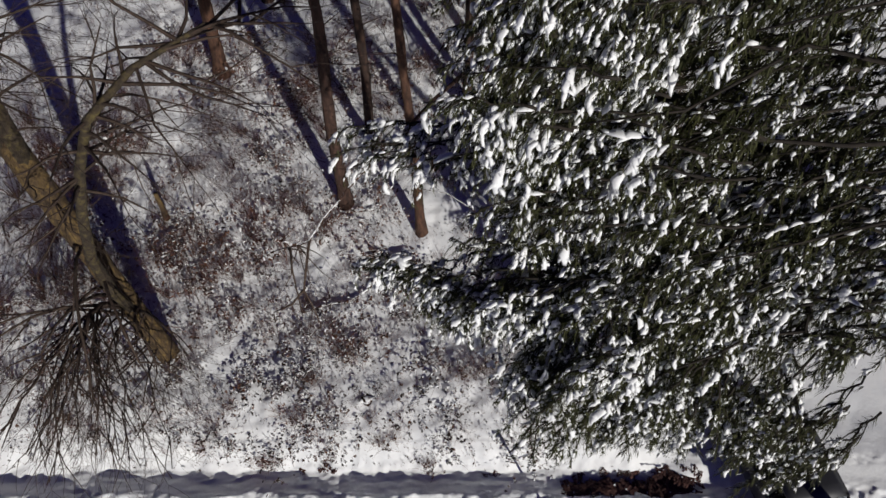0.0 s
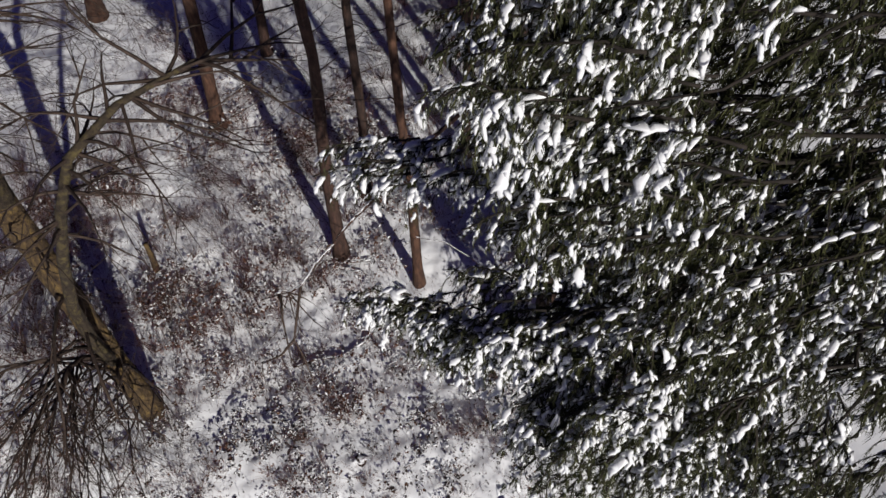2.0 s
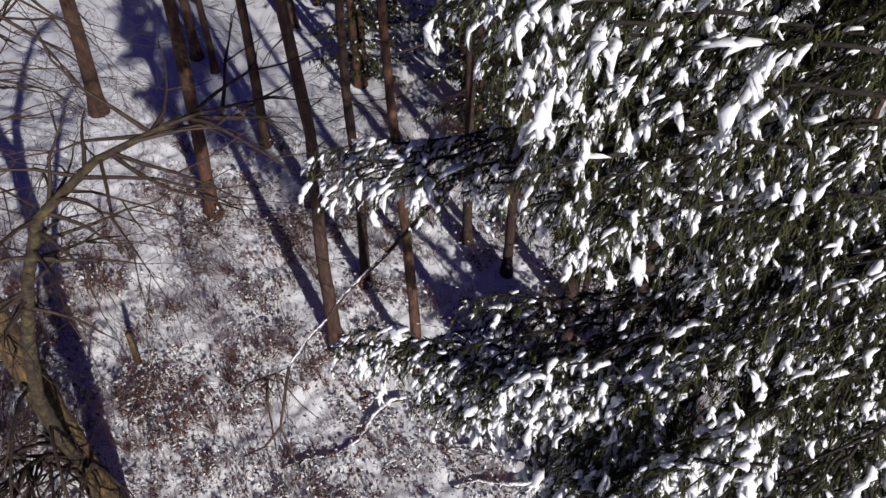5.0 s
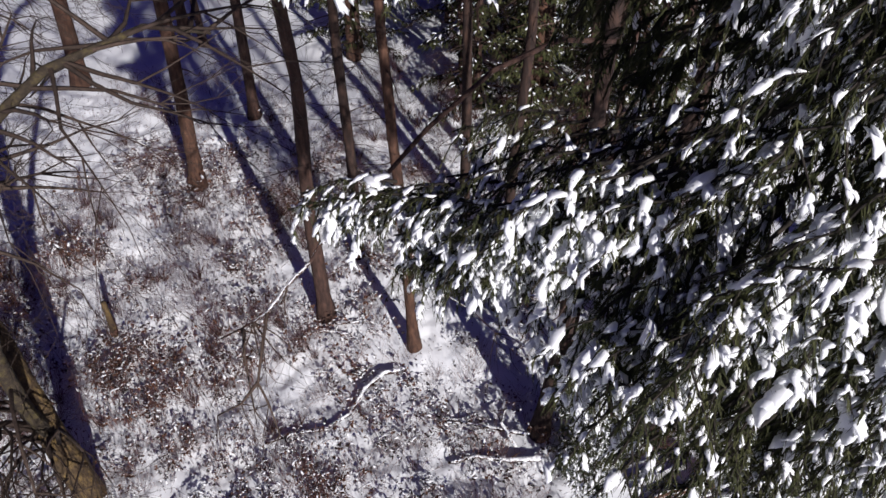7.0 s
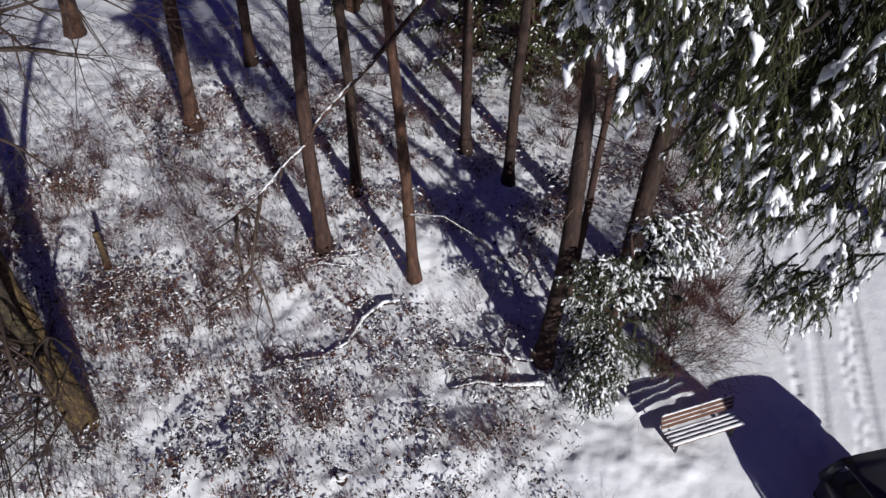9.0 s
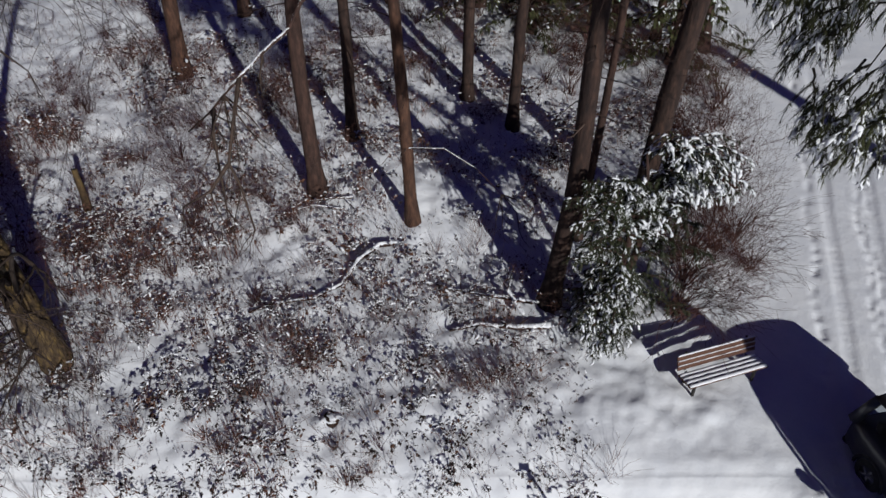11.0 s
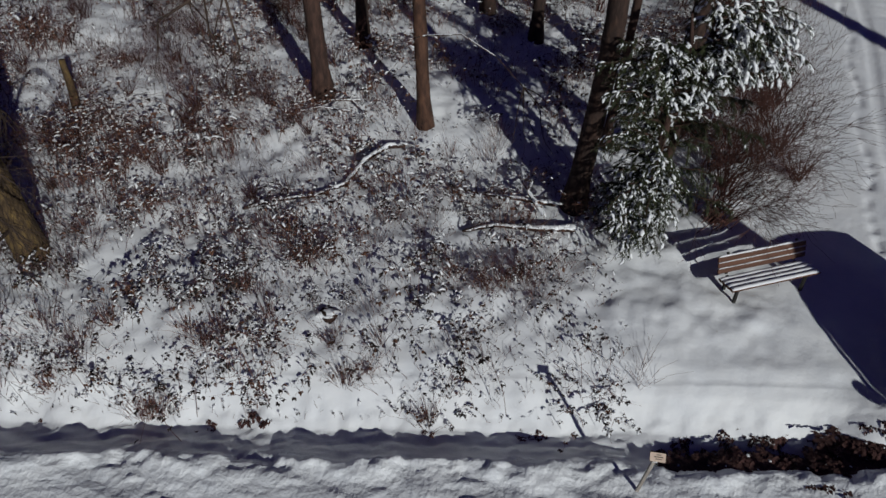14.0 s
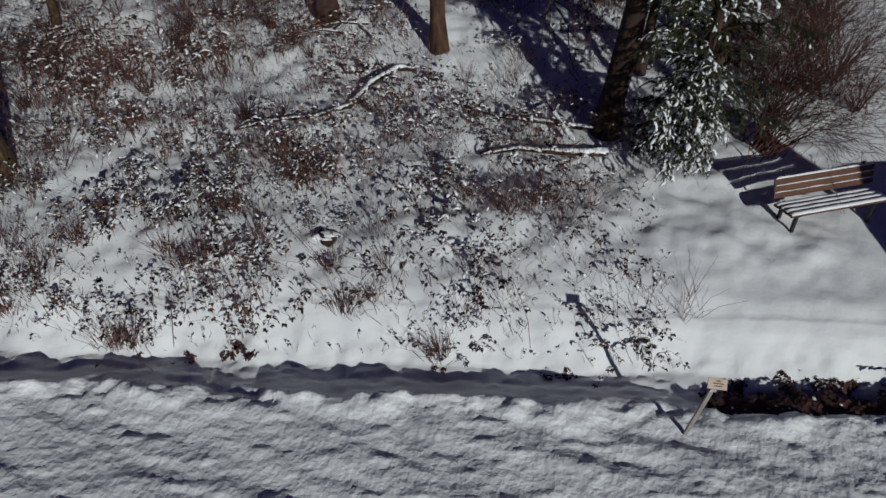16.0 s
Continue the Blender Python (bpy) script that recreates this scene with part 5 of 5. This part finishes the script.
# ---- dead bracken along the ditch ----
def bracken(seed):
    rng = random.Random(seed)
    t = thing("bracken_clump", (0, 0, 0), "dark brown dead bracken clump with snow caught in it", "bracken", "bracken along the ditch")
    w, f, sn = Acc(), Acc(), Acc()
    for i in range(22):
        az = rng.uniform(0, 6.28)
        p = Vector((rng.gauss(0, 0.22), rng.gauss(0, 0.13), -0.05))
        ln = rng.uniform(0.25, 0.6)
        d = Vector((math.cos(az) * 0.8, math.sin(az) * 0.8, rng.uniform(0.4, 1.2))).normalized()
        pts = [p]
        for k in range(5):
            d = (d + Vector((rng.gauss(0, 0.15), rng.gauss(0, 0.15), -0.28))).normalized()
            pts.append(pts[-1] + d * ln / 5)
        w.tube(pts, [0.006, 0.005, 0.004, 0.004, 0.003, 0.002], 3, cap=False)
        for k in range(1, 6):
            for s in (-1, 1):
                e = (pts[k] - pts[k - 1]).normalized()
                side = e.cross(Vector((0, 0, 1))) * s
                for m in range(2):
                    leaf(f, pts[k].lerp(pts[k - 1], rng.random()), (e * 0.6 + side + Vector((0, 0, rng.uniform(-0.6, 0.2)))).normalized(), rng, rng.uniform(0.07, 0.14))
        if rng.random() < 0.16:
            pad_at(sn, pts[2] + Vector((0, 0, 0.03)), d, rng, rng.uniform(0.03, 0.06))
    tagged(w.make("stalk_tuft", M_STEM, t), kind="stuff")
    tagged(f.make("fronds", M_BRACKEN, t, smooth=False), kind="stuff")
    tagged(sn.make("snow_load", M_PAD, t), kind="stuff")
    return t


M_BRACKEN = material("bracken", [(0.045, 0.022, 0.021), (0.115, 0.052, 0.045)], 15.0, 0.85, 0.0, rand=0.5)
rng = random.Random(31)
BR = [bracken(500), bracken(501), bracken(502)]
for i in range(112):
    u = (i * 0.618) % 1.0
    v = (i * 0.7548) % 1.0
    flat = 1.0
    if i < 76:          # a dark mat in the bottom
        x, y, k, flat = 3.7 + 3.7 * u, 6.2 + 0.85 * v, rng.uniform(0.7, 1.0), 0.36
    elif i < 90:        # standing along the foot of the bank
        x, y, k = 3.2 + 4.4 * u, 7.1 + rng.uniform(-0.1, 0.16), rng.uniform(0.4, 0.7)
    else:
        x, y, k = rng.uniform(-8, 2.8), 7.05 + rng.uniform(-0.25, 0.25), rng.uniform(0.35, 0.6)
    m = place(BR[i % 3], x, y, rng, k, 0.1) @ Matrix.Diagonal((1, 1, flat, 1))
    if i < 3:
        BR[i].matrix_basis = m
    else:
        settle(BR[i % 3], m)


# ---- fallen wood ----
def fallen(name, pts, r, label, seed, snow=True, mat=M_BARK):
    rng = random.Random(seed)
    x0, y0 = pts[0][:2]
    o = Vector((x0, y0, ground_z(x0, y0)))
    t = thing(name, o, label, "fallen wood")
    line = [Vector((x, y, ground_z(x, y) + h)) - o for x, y, h in pts]
    w = Acc()
    k = len(line)
    w.tube(line, [r * (1 - 0.6 * i / (k - 1)) for i in range(k)], 8)
    for i in range(3):
        j = rng.randrange(1, k)
        grow(w, line[j], (rng.gauss(0, 1), rng.gauss(0, 1), 0.5), rng.uniform(0.3, 0.7), r * 0.35, 1, rng, 0.03, 0.3, 2)
    w.make("wood", mat, t)
    if snow:
        s = Acc()
        for i in range(k - 1):
            n = max(2, int((line[i + 1] - line[i]).length / (r * 1.1)))
            for j in range(n):
                p = line[i].lerp(line[i + 1], j / n)
                rr = r * (1 - 0.6 * (i + j / n) / (k - 1))
                pad_at(s, p + Vector((0, 0, rr * 0.85)), (line[i + 1] - line[i]).normalized(), rng, rr * 1.7)
        tagged(s.make("snow_load", M_PAD, t, "ridge of snow along the top"), kind="stuff")
    return t


fallen("fallen_branch", [(-1.2, 13.9, 0.10), (-1.6, 13.75, 0.16), (-2.1, 13.3, 0.13), (-2.45, 12.6, 0.09), (-3.1, 12.1, 0.05), (-4.0, 12.0, 0.06), (-4.6, 11.8, 0.03)], 0.068, "curved fallen branch carrying a ridge of snow", 1)
fallen("fallen_log", [(2.55, 11.25, 0.10), (1.7, 11.2, 0.09), (0.9, 11.35, 0.07), (0.2, 11.2, 0.04)], 0.075, "fallen log capped with snow beside the pine", 2)
fallen("fallen_branch", [(2.2, 11.9, 0.16), (1.3, 12.1, 0.20), (0.5, 12.35, 0.12)], 0.06, "broken branch capped with snow", 3)
fallen("fallen_branch", [(1.9, 11.6, 0.2), (1.6, 12.1, 0.38), (1.75, 12.6, 0.2)], 0.05, "short broken branch propped in the snow", 4)
fallen("fallen_stick", [(-9.6, 14.1, 0.2), (-9.1, 14.7, 0.22), (-8.8, 15.0, 0.15)], 0.045, "pale fallen stick capped with snow", 5)
fallen("fallen_branch", [(-2.4, 15.5, 0.12), (-3.0, 15.35, 0.2), (-3.9, 15.4, 0.1)], 0.035, "thin cut branch lying at the trunk's foot", 6)
fallen("fallen_branch", [(-2.7, 15.1, 0.08), (-3.4, 15.2, 0.16), (-4.2, 15.0, 0.12)], 0.03, "thin cut branch lying at the trunk's foot", 7)
fallen("fallen_branch", [(-2.2, 15.0, 0.14), (-2.8, 15.6, 0.16), (-3.2, 15.1, 0.1)], 0.03, "thin cut branch lying at the trunk's foot", 8)


def stump():
    x, y = -2.33, 8.95
    z = ground_z(x, y) - 0.1
    t = thing("stump", (x, y, z), "low dark tree stump under a cap of snow", "stump")
    rng = random.Random(12)
    a = Acc()
    trunk_mesh(a, [(0, 0, 0), (0, 0.02, 0.1), (0.02, 0.03, 0.17)], 0.14, 0.12, rng, 12, 1.6)
    a.make("wood", M_DUSK, t)
    s = Acc()
    for dx, dy, k in ((0.02, 0.0, 0.16), (-0.1, -0.05, 0.12), (0.12, 0.02, 0.12), (0.02, -0.1, 0.11), (-0.05, 0.1, 0.1)):
        pad_at(s, Vector((dx, dy, 0.17)), Vector((1, 0.2, 0)), rng, k)
    s.make("snow_cap", M_PAD, t, "cap of snow")


stump()


# ---- trees further back ----
rng = random.Random(55)
FAR = [bare_tree((-12.0, 33.0), (0.01, 0.0), 20, 0.24, M_BARK, "tall bare tree far back in the wood", 301), bare_tree((4.0, 27.0), (0.0, 0.01), 20, 0.28, M_PINE, "tall reddish pine far back in the wood", 302), bare_tree((8.0, 24.5), (-0.02, 0.0), 17, 0.17, M_BARK, "slim bare tree far back in the wood", 303)]
pts = []
while len(pts) < 62:
    x, y = rng.uniform(-34, 30), rng.uniform(23, 66)
    if abs(x - path_x(y)) < 2.6 or any((x - a) ** 2 + (y - b) ** 2 < 4 for a, b in pts):
        continue
    if x < -3 and y < 30:
        continue
    pts.append((x, y))
for x, y in pts:
    f = rng.choice(FAR)
    s = rng.uniform(0.8, 1.15)
    settle(f, pose(x, y, ground_z(x, y) - 0.1, rng.uniform(-2, 2), rng.uniform(-2, 2), rng.uniform(0, 360)) @ Matrix.Diagonal((s, s, s, 1)))


# ---- bare thickets ----
rng = random.Random(91)
THICKET = shrub(6.6, 13.9, 15, 2, size=1.35)
for i in range(52):
    if i < 14:
        x, y = rng.uniform(5.2, 7.6), rng.uniform(13.2, 22.0)
        x += 0.25 * (y - 13)
        k = rng.uniform(0.45, 0.85)
    elif i < 26:
        x, y = rng.uniform(-1.5, 6.0), rng.uniform(22.5, 29.0)
        k = rng.uniform(0.4, 0.8)
    else:
        x, y = rng.uniform(-14, -3.0), 11.5 + 11 * rng.random()
        k = rng.uniform(0.35, 0.7)
    settle(THICKET, pose(x, y, ground_z(x, y) - 0.06, 0, 0, rng.uniform(0, 360)) @ Matrix.Diagonal((k, k, k, 1)))
for i in range(16):
    x, y = rng.uniform(0.5, 7.5), rng.uniform(15.5, 26.0)
    settle(KINDS[rng.choice((4, 5, 5, 2))], place(None, x, y, rng, rng.uniform(0.7, 1.3), 0.03))
for i in range(66):
    x, y = (rng.uniform(0.5, 8.0), 25.0 + 8.0 * rng.random()) if i < 28 else (rng.uniform(-5.0, 0.5), 21.0 + 9.0 * rng.random()) if i > 51 else (rng.uniform(-13.5, -3.5), 12.0 + 10.5 * rng.random())
    k = rng.uniform(0.5, 0.95) if i < 28 else rng.uniform(0.3, 0.6)
    settle(THICKET, pose(x, y, ground_z(x, y) - 0.06, 0, 0, rng.uniform(0, 360)) @ Matrix.Diagonal((k, k, k, 1)))
for i in range(14):
    y = rng.uniform(15.0, 23.0)
    x = path_x(y) - rng.uniform(2.4, 5.5)
    k = rng.uniform(0.45, 0.9)
    settle(THICKET, pose(x, y, ground_z(x, y) - 0.06, 0, 0, rng.uniform(0, 360)) @ Matrix.Diagonal((k, k, k, 1)))
for i in range(24):
    y = rng.uniform(14.0, 23.0)
    x = path_x(y) - rng.uniform(2.2, 6.0)
    settle(KINDS[rng.choice((4, 5, 2))], place(None, x, y, rng, rng.uniform(0.7, 1.3), 0.03))
for i in range(16):
    x, y = rng.uniform(-12.5, -5.0), rng.uniform(8.2, 14.5)
    if (x + 8.62) ** 2 + (y - 10.4) ** 2 > 0.8:
        settle(KINDS[rng.choice((4, 5, 2))], place(None, x, y, rng, rng.uniform(0.8, 1.2), 0.03))
for i in range(18):
    x, y = rng.uniform(-12.5, -5.0), rng.uniform(12.5, 18.5)
    settle(KINDS[rng.choice((4, 5))], place(None, x, y, rng, rng.uniform(0.9, 1.4), 0.03))


for i in range(44):
    x, y = rng.uniform(-12.0, -0.5), rng.uniform(17.0, 27.0)
    if i % 3:
        settle(KINDS[rng.choice((4, 5, 2))], place(None, x, y, rng, rng.uniform(0.8, 1.3), 0.03))
    else:
        k = rng.uniform(0.4, 0.7)
        settle(THICKET, pose(x, y, ground_z(x, y) - 0.06, 0, 0, rng.uniform(0, 360)) @ Matrix.Diagonal((k, k, k, 1)))


# brush round the willow and between the trunks at the back
for i in range(30):
    x, y = (rng.uniform(3.2, 7.6), 20.6 + 3.6 * rng.random()) if i < 12 else (rng.uniform(-15.0, -11.6), 9.2 + 5.0 * rng.random()) if i < 22 else (rng.uniform(-16.5, -12.5), 14.5 + 5.0 * rng.random())
    k = rng.uniform(0.55, 0.9)
    settle(THICKET, pose(x, y, ground_z(x, y) - 0.06, 0, 0, rng.uniform(0, 360)) @ Matrix.Diagonal((k, k, k, 1)))


for x, y, k in ((8.0, 13.3, 0.85), (7.9, 14.4, 1.05), (8.4, 16.2, 0.95)):
    settle(THICKET, pose(x, y, ground_z(x, y) - 0.06, 0, 0, rng.uniform(0, 360)) @ Matrix.Diagonal((k, k, k, 1)))


def snag():
    x, y = -9.6, 15.25
    z = ground_z(x, y) - 0.1
    t = thing("snag", (x, y, z), "broken mossy sapling stump standing in brambles", "stump")
    a = Acc()
    trunk_mesh(a, [(0, 0, 0), (0.03, 0.0, 0.6), (0.0, 0.05, 1.3)], 0.10, 0.075, random.Random(4), 9, 1.3)
    a.make("wood", M_MOSS, t)


snag()


# ---- dark spruces at the back of the wood ----
def spruce(seed, height, spread):
    rng = random.Random(seed)
    t = thing("spruce", (0, 0, 0), "dark spruce with snow on its boughs", "conifer tree", "spruces at the back of the wood")
    a = Acc()
    trunk_mesh(a, [(0, 0, 0), (0, 0, height * 0.5), (0, 0, height)], 0.2, 0.02, rng, 8)
    a.make("trunk", M_BARK, t)
    w, nd, sn = Acc(), Acc(), Acc()
    n = 54
    for i in range(n):
        u = ((i + 0.5) / n) ** 1.25
        z = 0.7 + (height - 1.1) * u
        ln = spread * (1 - u) ** 0.8 * rng.uniform(0.8, 1.1) + 0.3
        az = i * 2.399
        out = Vector((math.cos(az), math.sin(az), 0.0))
        side = Vector((-out.y, out.x, 0.0))
        w.tube([(0, 0, z), Vector((0, 0, z - 0.06 * ln)) + out * ln * 0.5, Vector((0, 0, z - 0.22 * ln)) + out * ln], [0.03, 0.02, 0.006], 4)
        for k in range(int(ln / 0.14)):
            v = (k + rng.random()) / int(ln / 0.14)
            p = Vector((0, 0, z - 0.22 * ln * v * v)) + out * ln * v
            for sg in (-1, 1):
                d = (out * rng.uniform(0.3, 0.9) + side * sg * rng.uniform(0.4, 1.0) + Vector((0, 0, rng.uniform(-0.7, -0.1)))).normalized()
                q = p + d * rng.uniform(0.1, 0.6) * (1.1 - v * 0.7)
                needles_at(nd, q, d, rng, 5, 0.27, 0.06, 0.3)
                if rng.random() < 0.25:
                    pad_at(sn, q + Vector((0, 0, 0.03)), d, rng, rng.uniform(0.04, 0.09), ICO1)
    tagged(w.make("bough_tangle", M_BARK, t), kind="stuff")
    tagged(nd.make("needle_mass", M_NEEDLE, t, smooth=False), kind="stuff")
    tagged(sn.make("snow_load", M_PAD, t), kind="stuff")
    return t


rng = random.Random(66)
SPR = [spruce(601, 17, 2.6), spruce(602, 14, 2.3)]
for i, (x, y) in enumerate(((5.6, 24.5), (8.2, 22.8), (1.6, 26.5), (4.0, 30.0), (8.6, 28.5), (-3.6, 31.0), (0.6, 34.0), (3.4, 24.6), (6.6, 27.0), (2.6, 32.5), (-2.8, 36.0), (7.4, 31.5), (5.4, 34.5), (11.6, 32.0), (12.6, 37.5), (10.4, 40.0), (19.6, 33.0), (21.4, 38.5), (16.0, 46.0), (20.0, 46.0))):
    m = pose(x, y, ground_z(x, y) - 0.1, 0, 0, rng.uniform(0, 360))
    if i < 2:
        SPR[i].matrix_basis = m
    else:
        settle(SPR[i % 2], m @ Matrix.Diagonal((*[rng.uniform(0.85, 1.15)] * 3, 1)))
